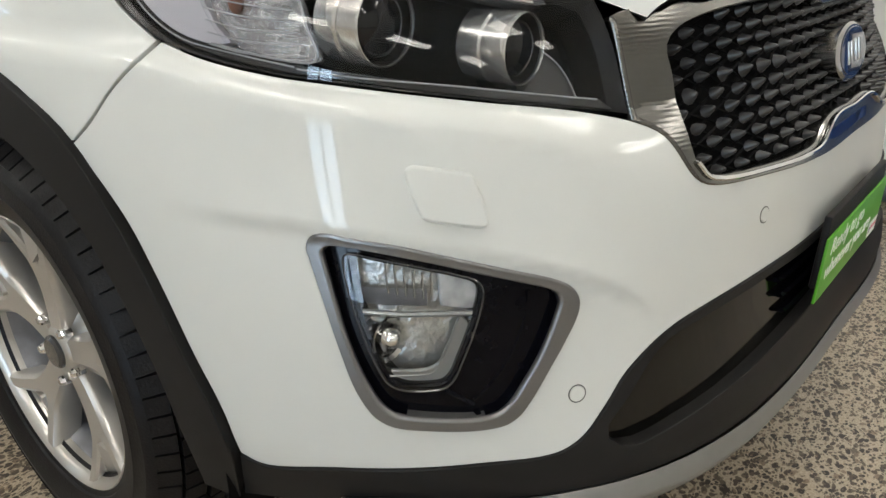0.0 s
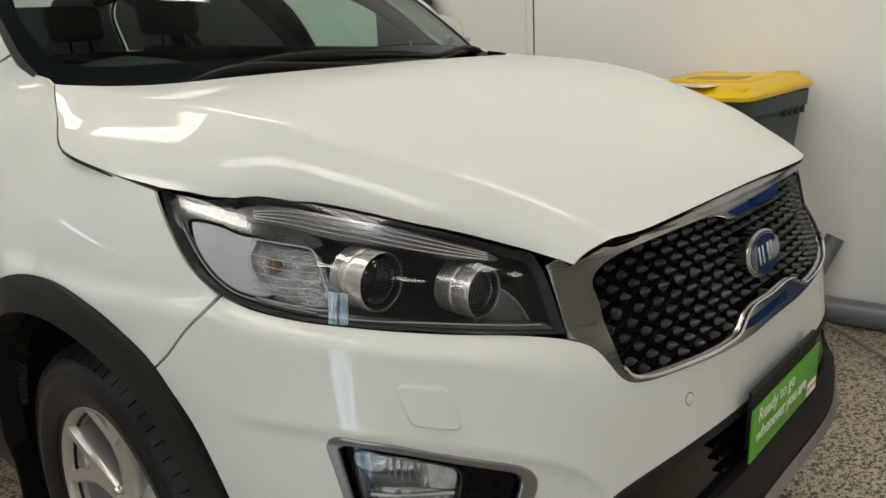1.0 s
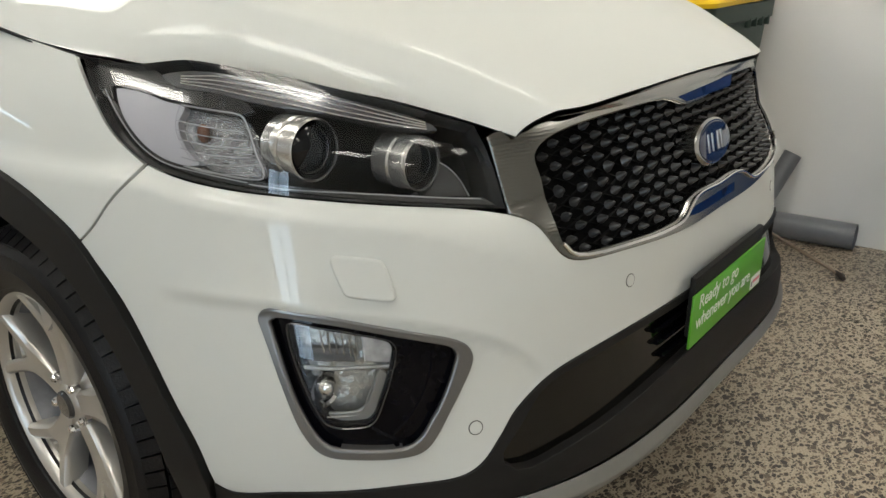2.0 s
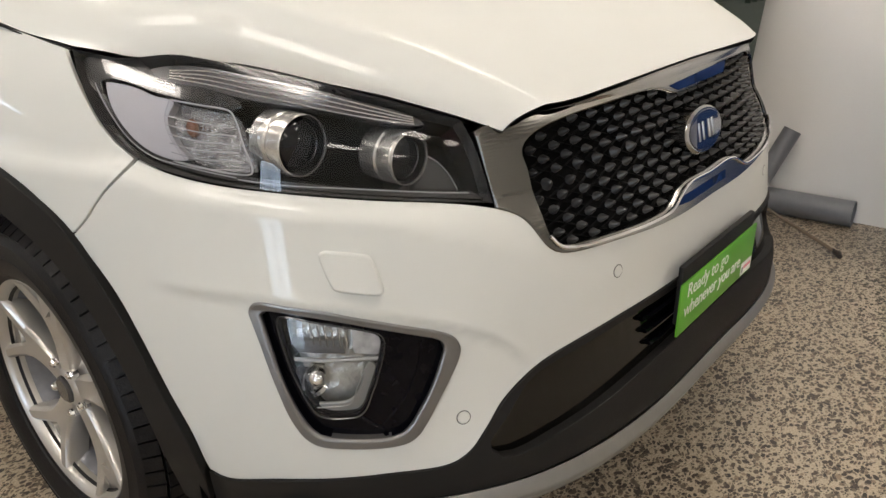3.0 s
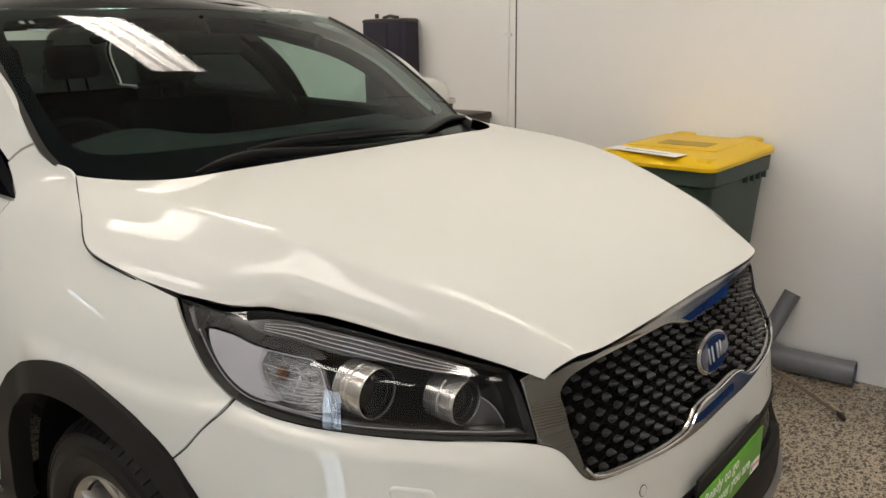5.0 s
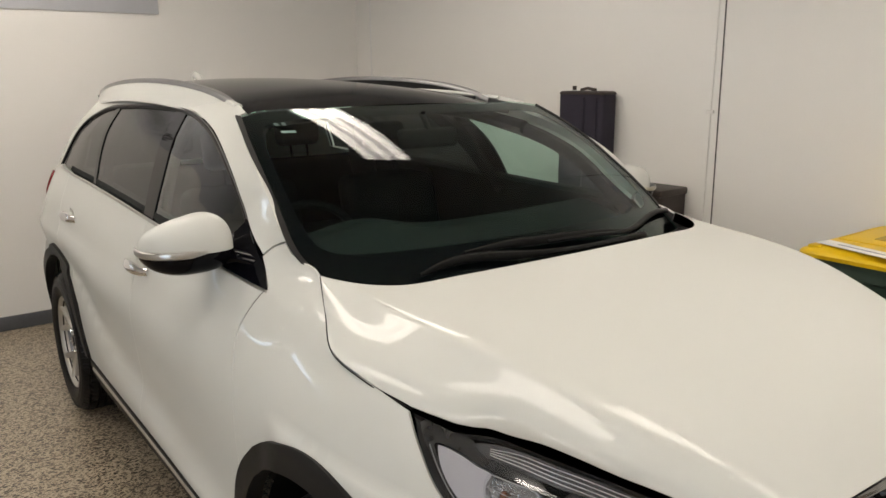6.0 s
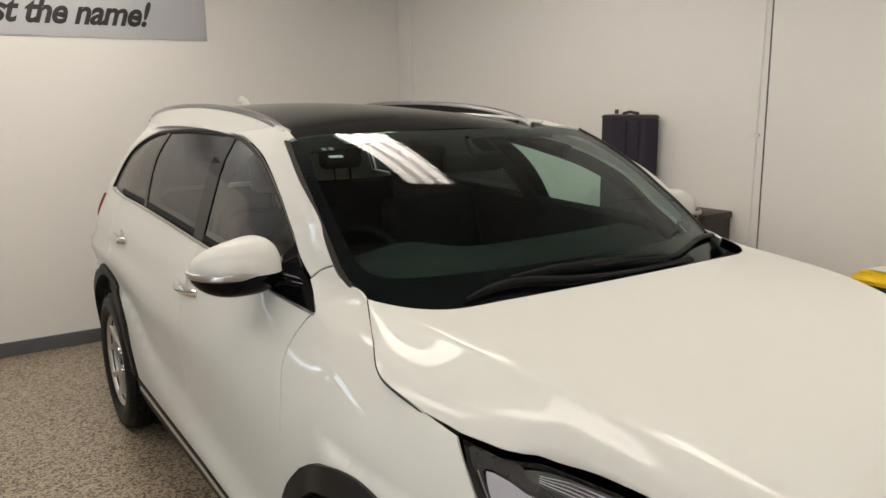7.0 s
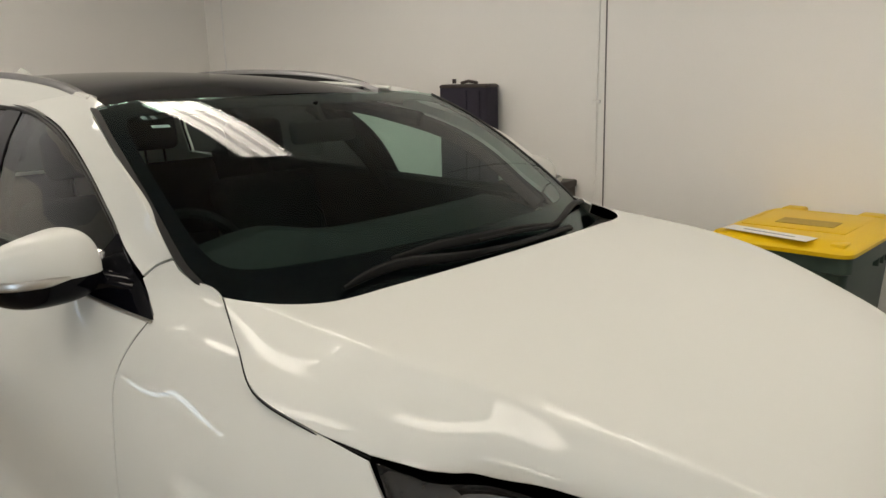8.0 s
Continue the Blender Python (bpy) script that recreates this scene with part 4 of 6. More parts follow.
# tailgate
bm = bmesh.new()
rows = [[bm.verts.new((x, y - .10 * (x / .6) ** 2, z)) for x in np.linspace(-.66, .66, 13)] for y, z in ((3.78, .40), (3.81, .65), (3.79, .95), (3.76, 1.16))]
for p, q in zip(rows, rows[1:]):
    for k in range(12):
        bm.faces.new((p[k], p[k + 1], q[k + 1], q[k]))
gate = part("tailgate", bm, PAINT, car, "white tailgate")
bm = bmesh.new()
rows = [[bm.verts.new((x * k2, y - .10 * (x / .6) ** 2, z)) for x in np.linspace(-.66, .66, 13)] for y, z, k2 in ((3.755, 1.164, 1), (3.64, 1.32, .90), (3.46, 1.44, .84), (3.30, 1.52, .80))]
for p, q in zip(rows, rows[1:]):
    for k in range(12):
        bm.faces.new((p[k], p[k + 1], q[k + 1], q[k]))
part("rear_window", bm, TINTGLASS, gate, "dark tinted rear window")

# dark core behind the panels
bm = bmesh.new()
box(bm, (-.58, -.70, .22), (.58, 3.5, .90), .03)
part("chassis", bm, MATBLACK, car)
bm = bmesh.new()
box(bm, (-.60, -.62, .5), (.60, .06, .90), .05)
part("engine_cover", bm, MATBLACK, car)


# wheels
def wheel(cx, cy, sx):
    w = bpy.data.objects.new("wheel", None)
    scene.collection.objects.link(w)
    w.parent = car
    w.matrix_basis = pose(cx, cy, .368) @ (pose(0, 0, 0) if sx > 0 else pose(0, 0, 0, 0, 0, 180))
    tagged(w, "road wheel with a five-spoke silver alloy rim")
    # tyre: outer side at -x
    bm = bmesh.new()
    prof = [(.222, .02), (.232, .008), (.243, -.004), (.25, -.006), (.252, -.010), (.27, -.019), (.295, -.023), (.298, -.0215), (.320, -.018), (.322, -.0195), (.333, -.014), (.342, -.002), (.346, .012), (.348, .035), (.350, .06), (.351, .11), (.350, .16), (.347, .195), (.336, .222), (.30, .24), (.25, .232), (.225, .215)]
    lathe(bm, prof, 72)
    tyre = part("tyre", bm, RUBBER, w, "black rubber tyre")
    # tread blocks
    bm = bmesh.new()
    for k in range(72):
        a = 2 * math.pi * k / 72
        for j, (x0, x1, tip) in enumerate(((-.014, .018, 34), (.018, .050, 10), (.060, .088, 0), (.097, .126, 0), (.135, .163, 0), (.173, .215, -20))):
            m = Matrix.Rotation(a + (.03 if j % 2 else 0), 4, "X") @ Matrix.Translation(((x0 + x1) / 2, 0, .3625 - {34: .0145, 10: .0015, -20: .006}.get(tip, 0))) @ Matrix.Rotation(radians(-tip), 4, "Y")
            w2 = (x1 - x0) / 2
            box(bm, (-w2, -.0135, -.014), (w2, .0135, .0050), 0, m=m)
    part("tread", bm, RUBBER, tyre, smooth=0)
    # rim barrel and face
    bm = bmesh.new()
    lathe(bm, [(.226, .030), (.218, .05), (.212, .10), (.205, .20)], 72)
    part("barrel", bm, ALLOYDARK, w, "dark grey rim barrel")
    bm = bmesh.new()
    lathe(bm, [(.243, .012), (.246, .002), (.240, -.004), (.232, .002), (.227, .012), (.225, .032)], 72)
    part("rim", bm, ALLOY, w, "silver alloy rim")
    bm = bmesh.new()
    lathe(bm, [(.0, .125), (.10, .125), (.155, .12), (.156, .13), (.0, .135)], 40)
    part("brake_disc", bm, ALLOYDARK, w)
    bm = bmesh.new()
    lathe(bm, [(.0, .15), (.21, .15), (.21, .205), (.0, .205)], 40)
    part("back_plate", bm, MATBLACK, w)
    outer = spl([.030, .06, .08, .10, .13, .16, .19, .22, .238], [.018, .026, .027, .028, .032, .041, .058, .077, .092])
    fork = spl([.163, .17, .18, .195, .215, .238], [.0, .007, .014, .025, .041, .060])
    for k in range(5):
        bm = bmesh.new()
        for sd in (1, -1):
            # a broad stem that forks towards the rim
            rows = []
            for r in np.r_[np.linspace(.030, .158, 11), np.linspace(.164, .2435, 12)]:
                t = (r - .03) / .208
                wd, v = float(outer(r)), float(fork(r)) if r > .163 else 0.0
                x = .026 - .026 * t + .010 * math.sin(math.pi * t)
                wall = .030 * min(1, max(0, (r - .163) / .012))
                row = []
                for yy, xx in ((v, wall), (v + .0015 * min(1, wall * 40), min(.004, wall)), (v + .25 * (wd - v), .0), (wd - .22 * (wd - v), .0), (wd - .002, .005), (wd, .010), (wd - .003, .050)):
                    row.append(bm.verts.new((x + xx, sd * yy, math.sqrt(max(r * r - yy * yy, 1e-6)))))
                rows.append(row)
            for a, b in zip(rows, rows[1:]):
                for j in range(6):
                    bm.faces.new((a[j], a[j + 1], b[j + 1], b[j]))
        bmesh.ops.remove_doubles(bm, verts=bm.verts, dist=1e-5)
        spoke = part("spoke", bm, ALLOY, w, smooth=.5)
        spoke.matrix_basis = Matrix.Rotation(2 * math.pi * (k + .02) / 5, 4, "X")
        # the dished pocket in the fork
        bm = bmesh.new()
        pk = [(.003, .166), (.028, .195), (.058, .230), (.0, .237), (-.058, .230), (-.028, .195), (-.003, .166)]
        a = [bm.verts.new((.012 + .22 * max(0, z - .165), y, z)) for y, z in pk]
        b = [bm.verts.new((.06, y, z)) for y, z in pk]
        bm.faces.new(a)
        for i in range(7):
            bm.faces.new((a[i], a[(i + 1) % 7], b[(i + 1) % 7], b[i]))
        ob = part("spoke_pocket", bm, ALLOY, w, smooth=0)
        ob.matrix_basis = Matrix.Rotation(2 * math.pi * (k + .02) / 5, 4, "X")
    bm = bmesh.new()
    lathe(bm, [(.0, .018), (.028, .018), (.040, .026), (.050, .038), (.078, .060), (.080, .08), (.0, .08)], 40)
    part("hub", bm, ALLOY, w)
    bm = bmesh.new()
    lathe(bm, [(.0, .010), (.024, .011), (.029, .015), (.030, .02), (.0, .022)], 32)
    part("centre_cap", bm, GREYGLOSS, w, "dark grey centre cap")
    for k in range(5):
        bm = bmesh.new()
        lathe(bm, [(.0, .012), (.006, .013), (.009, .018), (.010, .034), (.0, .036)], 8)
        ob = part("wheel_nut", bm, CHROME, w)
        ob.matrix_basis = Matrix.Rotation(2 * math.pi * (k + .52) / 5, 4, "X") @ Matrix.Translation((0, 0, .0572))
    return w


for cy in (0, 2.78):
    wheel(-.878 - .013 * cy, cy, 1)
    wheel(.878 + .013 * cy, cy, -1)
    for sgn in (1, -1):
        bm = bmesh.new()
        rows = []
        for x in (-.86, -.60):
            rows.append([bm.verts.new((sgn * x, y, z)) for y, z in arch(cy, .462, -12, 192, 24)])
        for k in range(23):
            bm.faces.new((rows[0][k], rows[0][k + 1], rows[1][k + 1], rows[1][k]))
        bm.faces.new(rows[1])
        part("arch_liner", bm, MATBLACK, car, "black wheel arch liner")

# ---- the car's front: lamps, grille, plate ----
def wnormal(u, z):
    e = 1e-3
    n = np.cross(wrap(u + e, z) - wrap(u - e, z), wrap(u, z + e) - wrap(u, z - e))
    n /= np.linalg.norm(n)
    p = wrap(u, z)
    return n if n @ (p - np.array([0, 1.3, .6])) > 0 else -n


def on(u, z, out=0.0):
    """A place over (or, below zero, under) the wrap."""
    return wrap(u, z) + out * wnormal(u, z)


def skirt(name, loop, d0, d1, material, parent, label="", mirror=False, shrink_by=0.0, scale=(1.4, 1.0)):
    """A wall that follows a closed line from one depth to another."""
    l = resample(np.array(loop), np.array(scale), .012)
    a = np.array([on(u, z, d0) for u, z in shrink(l, np.array(scale), .001)])
    b = np.array([on(u, z, d1) for u, z in shrink(l, np.array(scale), .001 + shrink_by)])
    v = np.vstack([a, b])
    if mirror:
        v = v * (-1, 1, 1)
    n = len(l)
    f = [(i, (i + 1) % n, n + (i + 1) % n, n + i) for i in range(n)]
    return rawmesh(name, v, f, material, parent, label)


def lump(name, loop, d, h, material, parent, label="", mirror=False, scale=(1.4, 1.0), res=.012, round_=.004):
    """A small raised plate on the wrap."""
    return panel(name, wrap, loop, material, parent, label, mirror, scale=scale, res=res, depth=h, offset=d, gap=0, drop=round_)


def axis_part(name, profile, centre, material, parent, label="", n=36, sx=1, mirror=False, tilt=0.0):
    """A turned part whose axis points ahead. profile: (radius, how far behind its front)."""
    bm = bmesh.new()
    lathe(bm, profile, n)
    m = Matrix.Translation((centre[0] * (-1 if mirror else 1), centre[1], centre[2])) @ Matrix.Rotation(radians(90 + (tilt if not mirror else -tilt)), 4, "Z")
    bmesh.ops.transform(bm, matrix=m, verts=bm.verts)
    return part(name, bm, material, parent, label)


HEAD = [(.630, 1.045, "c"), (.602, 1.041), (.57, 1.036), (.543, 1.040), (.516, 1.043), (.471, 1.033), (.425, 1.018), (.383, 1.000), (.342, .979), (.294, .949, "c"), (.286, .909), (.2765, .829, "c"), (.31, .839), (.373, .855), (.435, .868), (.486, .878), (.524, .890), (.554, .906), (.582, .939), (.607, .986)]
for mir, sx in SIDES:
    hl = panel("headlight", wrap, lined(HEAD), CLEAR, car, "projector headlight behind a clear cover", mir, scale=(1.4, 1.0), res=.022, depth=.006, offset=.001)
    skirt("lamp_rim", lined(HEAD), .0, -.03, GREYGLOSS, hl, "dark lamp rim", mir, shrink_by=.003)
    panel("lamp_bowl", wrap, lined(HEAD), MATBLACK, hl, "black lamp bowl", mir, scale=(1.4, 1.0), res=.04, depth=.004, offset=-.088)
    skirt("lamp_wall", lined(HEAD), -.028, -.09, MATBLACK, hl, "", mir, shrink_by=.004)
    # inner bezel: a black frame round the chambers
    bez = [(.280, .836, "c"), (.31, .845), (.373, .860), (.435, .873), (.486, .884), (.524, .896), (.552, .912), (.578, .943), (.603, .988), (.622, 1.035)]
    inn = [(.610, 1.012), (.592, .982), (.568, .943), (.540, .915), (.512, .901), (.478, .889), (.430, .879), (.373, .866), (.315, .853), (.290, .848, "c")]
    panel("lower_bezel", wrap, lined(bez + inn), GREYGLOSS, hl, "smoky grey inner bezel", mir, scale=(1.4, 1.0), res=.02, depth=.03, offset=-.022, gap=0)
    # daytime strip along the top
    drl = [(.530, 1.014), (.545, 1.026), (.520, 1.033), (.490, 1.031), (.471, 1.026), (.426, 1.012), (.40, 1.002), (.368, .985), (.335, .966), (.322, .950), (.362, .961), (.386, .973), (.427, .985), (.449, .990), (.472, .998), (.495, 1.007)]
    panel("light_strip", wrap, lined(drl), STRIPGREY, hl, "ribbed silver light strip", mir, scale=(1.4, 1.0), res=.012, depth=.02, offset=-.012, gap=0)
    flip = (-1, 1, 1) if mir else (1, 1, 1)

    def thread(name, pts, d, r, material, closed=False):
        """A fine raised line on the lamp's inside."""
        line = lined(pts, 4) if closed else curve_pts(pts, 4)
        if closed:
            line = np.vstack([line, line[:1]])
        bm = bmesh.new()
        tube(bm, [tuple(on(u, z, d) * flip) for u, z in line], r, 5)
        return part(name, bm, material, hl)

    for k in range(4):
        thread("rib", [(.525, 1.026 - .003 * k), (.490, 1.026 - .0055 * k), (.456, 1.017 - .0062 * k), (.426, 1.008 - .0066 * k), (.383, .989 - .0062 * k), (.330, .960 - .003 * k)], -.0115, .0015, REFLECT)
    # smoky shell over the chambers
    over = [(.624, 1.038), (.602, 1.038), (.572, 1.033), (.552, 1.034), (.533, 1.014), (.495, 1.006), (.472, .996), (.462, .984), (.475, .981), (.497, .987), (.524, .994), (.543, 1.000), (.563, 1.009), (.588, 1.014), (.600, 1.010), (.596, .993), (.606, .997)]
    panel("upper_shell", wrap, lined(over), LAMPGREY, hl, "smoky grey lamp shell", mir, scale=(1.4, 1.0), res=.012, depth=.015, offset=-.015, gap=0)
    # frosted outer chamber and the turn signal
    white = [(.594, 1.010), (.586, 1.009), (.562, 1.004), (.542, .994), (.524, .989), (.526, .980), (.530, .969), (.529, .951), (.525, .936), (.520, .922), (.512, .909), (.523, .907), (.543, .914), (.559, .928), (.572, .946), (.585, .971), (.592, .993)]
    panel("side_reflector", wrap, lined(white), LAMPWHITE, hl, "frosted white side reflector", mir, scale=(1.4, 1.0), res=.015, depth=.02, offset=-.018, gap=0)
    turn = [(.526, .990, "c"), (.496, .983), (.473, .977, "c"), (.469, .968), (.463, .929), (.458, .894, "c"), (.476, .893), (.504, .901), (.514, .908, "c"), (.522, .925), (.530, .951), (.531, .969)]
    panel("turn_reflector", wrap, lined(turn), SPARKLE, hl, "faceted silver turn signal reflector", mir, scale=(1.4, 1.0), res=.008, depth=.01, offset=-.034, gap=0)
    panel("turn_lens", wrap, lined(turn), CLEAR, hl, "ribbed clear turn signal lens", mir, scale=(1.4, 1.0), res=.02, depth=.02, offset=-.014, gap=0)
    thread("lens_edge", [(.524, .989), (.496, .983), (.473, .977), (.469, .968), (.463, .929), (.459, .892), (.476, .892), (.504, .900), (.523, .906)], -.012, .0014, LINECLEAR)
    for k in range(6):
        thread("lens_rib", [(.529 - .001 * k, .968 - .0125 * k), (.50, .960 - .0125 * k), (.472 - .0015 * k, .955 - .0115 * k)], -.012, .0008, LINECLEAR)
    thread("bezel_edge", [(.470, .884), (.443, .878), (.377, .868), (.294, .848)], -.012, .0010, LINECLEAR)
    thread("bezel_edge", [(.605, 1.006), (.586, .966), (.565, .930), (.543, .909), (.515, .899), (.472, .886)], -.014, .0010, LINECLEAR)
    bm = bmesh.new()
    bmesh.ops.create_uvsphere(bm, u_segments=14, v_segments=10, radius=.009, matrix=Matrix.Translation(on(.510, .955, -.028) * flip) @ Matrix.Diagonal((1, 1, 1.5, 1)))
    part("amber_bulb", bm, AMBER, hl, "amber bulb")
    # two projectors
    for c, r in (((-.694, -.598, .926), .0445), ((-.588, -.700, .899), .0395)):
        axis_part("projector_barrel", [(r * .955, -.009), (r * .99, -.008), (r, .0), (r, .014), (r * .93, .016), (r * .93, .022), (r, .024), (r, .052), (r * .80, .054), (r * .80, .04)], c, BARREL, hl, "satin silver projector barrel", mirror=mir)
        axis_part("projector_ring", [(r * .955, -.010), (r * .965, -.0115), (r * .985, -.011), (r * .985, .0), (r * .955, .002)], c, BARREL, hl, "chrome ring", mirror=mir)
        axis_part("projector_cup", [(r * .955, -.006), (r * .90, .02), (r * .86, .04), (.0, .04)], c, MATBLACK, hl, "", mirror=mir)
        dome = [(r * .90 * math.sin(a), .006 - r * .44 * math.cos(a)) for a in np.linspace(0, math.pi / 2, 8)]
        axis_part("projector_lens", dome, c, LENSDARK, hl, "dark glass projector lens", mirror=mir)
    tri = [(.327, .914), (.311, .897), (.301, .875), (.293, .851, "c"), (.345, .860, "c"), (.331, .875)]
    panel("corner_plate", wrap, lined(tri), GREYGLOSS, hl, "grey translucent corner plate", mir, scale=(1.4, 1.0), res=.02, depth=.02, offset=-.060, gap=0)
    thread("plate_edge", [(.325, .914), (.311, .897), (.301, .875), (.294, .851)], -.056, .0009, LINECLEAR)

    # fog lamp
    fog = bpy.data.objects.new("fog_lamp", None)
    scene.collection.objects.link(fog)
    fog.parent = car
    tagged(fog, "fog lamp in a satin silver surround")
    INNER_F = [(.460, .705), (.456, .711), (.450, .711), (.436, .708), (.405, .697), (.374, .681), (.350, .667), (.335, .656), (.331, .644), (.333, .628), (.343, .583), (.353, .551), (.362, .526), (.370, .515), (.381, .512), (.413, .514), (.424, .517), (.431, .527), (.440, .558), (.449, .607), (.455, .657), (.459, .693)]
    LENS_F = [(.450, .698), (.447, .701), (.428, .696), (.405, .688), (.386, .679), (.377, .672), (.374, .663), (.374, .652), (.380, .613), (.387, .579), (.392, .557), (.398, .547), (.408, .544), (.420, .544), (.428, .550), (.433, .565), (.440, .599), (.446, .638), (.450, .678)]
    panel("surround", wrap, lined(FOG), SURROUND, fog, "satin silver surround", mir, holes=[lined(INNER_F)], scale=(1.4, 1.0), res=.010, edge=.0035, depth=.03, offset=.005, drop=.004, gap=.002)
    skirt("inner_wall", lined(INNER_F), -.004, -.035, PIANO, fog, "", mir)
    panel("bezel", wrap, lined(INNER_F), PIANO, fog, "gloss black bezel", mir, holes=[lined(LENS_F)], scale=(1.4, 1.0), res=.014, edge=.004, depth=.03, offset=-.014, gap=-.002, drop=.003)
    for ridge in ([(.347, .655), (.347, .64), (.349, .621), (.358, .58), (.370, .547), (.380, .528)], [(.396, .543), (.388, .532), (.380, .523)]):
        bm = bmesh.new()
        tube(bm, [tuple(on(u, z, -.0145) * flip) for u, z in curve_pts(ridge, 4)], .0035, 6)
        part("ridge", bm, PIANO, fog)
    panel("lens", wrap, lined(LENS_F), CLEAR, fog, "clear fog lamp lens", mir, scale=(1.4, 1.0), res=.015, depth=.004, offset=-.010, gap=0)
    panel("reflector", wrap, lined(LENS_F), FOGREF, fog, "silver fog lamp reflector", mir, scale=(1.4, 1.0), res=.02, depth=.004, offset=-.046, gap=-.004)
    skirt("chamber_wall", lined(LENS_F), -.016, -.056, FOGREF, fog, "", mir)
    flip = (-1, 1, 1) if mir else (1, 1, 1)
    bm = bmesh.new()
    tube(bm, [tuple(on(u, z, -.024) * flip) for u, z in ((.446, .634), (.42, .633), (.377, .632))], .0032, 6, flat=(1, 1))
    part("divider", bm, ALLOYGREY, fog, "pale divider bar")
    for k in range(6):
        u = .428 - .0052 * k
        bm = bmesh.new()
        tube(bm, [tuple(on(u, z, d) * flip) for z, d in ((.692 - .0022 * k, -.020), (.672, -.026), (.655 - .0015 * k, -.034))], .0013, 5)
        part("rib", bm, FOGREF, fog)
    bm = bmesh.new()
    v = [[bm.verts.new(on(u, z, -.045 + .012 * math.sin(a)) * flip) for u in np.linspace(.445, .405, 8)] for z, a in ((.637, 0), (.649, .9), (.661, 1.5))]
    for a, b in zip(v, v[1:]):
        for i in range(7):
            bm.faces.new((a[i], a[i + 1], b[i + 1], b[i]))
    part("dark_bowl", bm, ALLOYDARK, fog, "dark shell")
    lump("clear_block", lined([(.397, .683, "c"), (.377, .667), (.375, .660), (.379, .638, "c"), (.396, .643, "c")]), -.026, .012, CLEARBLOCK, fog, "bright moulded block", mir)
    c = on(.428, .601, -.030) * flip
    bm = bmesh.new()
    bmesh.ops.create_uvsphere(bm, u_segments=14, v_segments=10, radius=.012, matrix=Matrix.Translation(c))
    tube(bm, [c, c + np.array([0, .03, 0])], .017, 12)
    part("bulb", bm, REFLECT, fog, "chrome capped bulb")
    bm = bmesh.new()
    lathe(bm, [(.030, 0), (.026, .004), (.022, .004), (.018, .016)], 20, Matrix.Translation(c) @ Matrix.Rotation(radians(90), 4, "Z"))
    part("bulb_collar", bm, REFLECT, fog)
    lump("inner_plate", lined([(.386, .627, "c"), (.381, .615), (.388, .579), (.394, .556), (.402, .549), (.424, .549), (.432, .557, "c"), (.404, .563)]), -.026, .006, ALLOYGREY, fog, "", mir, round_=.002)
    bm = bmesh.new()
    tube(bm, [tuple(on(u, z, -.018) * flip) for u, z in curve_pts([(.388, .627), (.397, .59), (.404, .563), (.418, .559), (.432, .557)], 5)], .0010, 5)
    part("contour", bm, ALLOYGREY, fog)
    edge = lined(LENS_F, 3)
    bm = bmesh.new()
    tube(bm, [tuple(on(u, z, -.010) * flip) for u, z in np.vstack([edge, edge[:1]])], .0010, 5)
    part("lens_edge", bm, GREYGLOSS, fog)
    # washer cap and parking sensors
    panel("washer_cap", wrap, lined(WASH), PAINT, bumper, "white headlight washer cap", mir, scale=(1.4, 1.0), res=.012, depth=.03, offset=.0095, drop=.0065, edge=.003, gap=.0012)
    for u, z in ((.321, .528), (.167, .6815)):
        m = Matrix.Translation(on(u, z, .0)) @ Vector(wnormal(u, z)).to_track_quat("X", "Z").to_matrix().to_4x4()
        for nm, prof, mt in (("parking_sensor", [(.0, .0014), (.0092, .0014), (.0100, .0006), (.0100, -.006)], PAINT), ("sensor_ring", [(.0100, .0004), (.0112, .0004), (.0112, -.004), (.0100, -.004)], SEAL)):
            bm = bmesh.new()
            lathe(bm, prof, 24, m)
            if mir:
                bmesh.ops.transform(bm, matrix=Matrix.Diagonal((-1, 1, 1, 1)), verts=bm.verts)
            part(nm, bm, mt, bumper)

# grille
grille = bpy.data.objects.new("grille", None)
scene.collection.objects.link(grille)
grille.parent = car
tagged(grille, "chrome framed grille with a black studded mesh")
MESH = [(0, .915), (.030, .918), (.052, .930), (.073, .937), (.150, .937), (.208, .929), (.236, .916), (.247, .898), (.2435, .865), (.240, .805), (.235, .766), (.226, .753), (.163, .743), (.115, .739), (.085, .742), (.062, .764), (.045, .770), (0, .768)]
FRAME = [(0, .960), (.08, .963), (.16, .965), (.215, .969), (.245, .966), (.262, .954), (.273, .938, "c"), (.2845, .930, "c"), (.281, .89), (.2745, .824, "c"), (.257, .806), (.238, .755), (.225, .743), (.163, .734), (.074, .722), (0, .722)]
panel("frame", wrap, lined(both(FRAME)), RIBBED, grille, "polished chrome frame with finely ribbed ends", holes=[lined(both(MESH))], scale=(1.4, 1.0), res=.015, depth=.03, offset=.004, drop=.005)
# its upper edge reaches forward to the bonnet's lip
_e = curve_pts(front_edge + side_edge[:1], 8)
_w = np.linspace(0, .30, 301)
_x = -wrap(_w, .944)[:, 0]
top = []
for x in np.linspace(-.470, .470, 60):
    y = float(np.interp(abs(x), _e[:, 0], _e[:, 1]))
    u = float(np.interp(abs(x), _x, _w))
    lo, hi = on(u, .942, .0042) * (-1 if x > 0 else 1, 1, 1), np.array([x, y + .0035, float(hood(x, y)) - .0075])
    top.append([hi + (0, .012, .002), hi, hi * .75 + lo * .25 + (0, -.0008, 0), hi * .4 + lo * .6 + (0, -.0006, 0), lo])
top = np.array(top)
nv = top.shape[1]
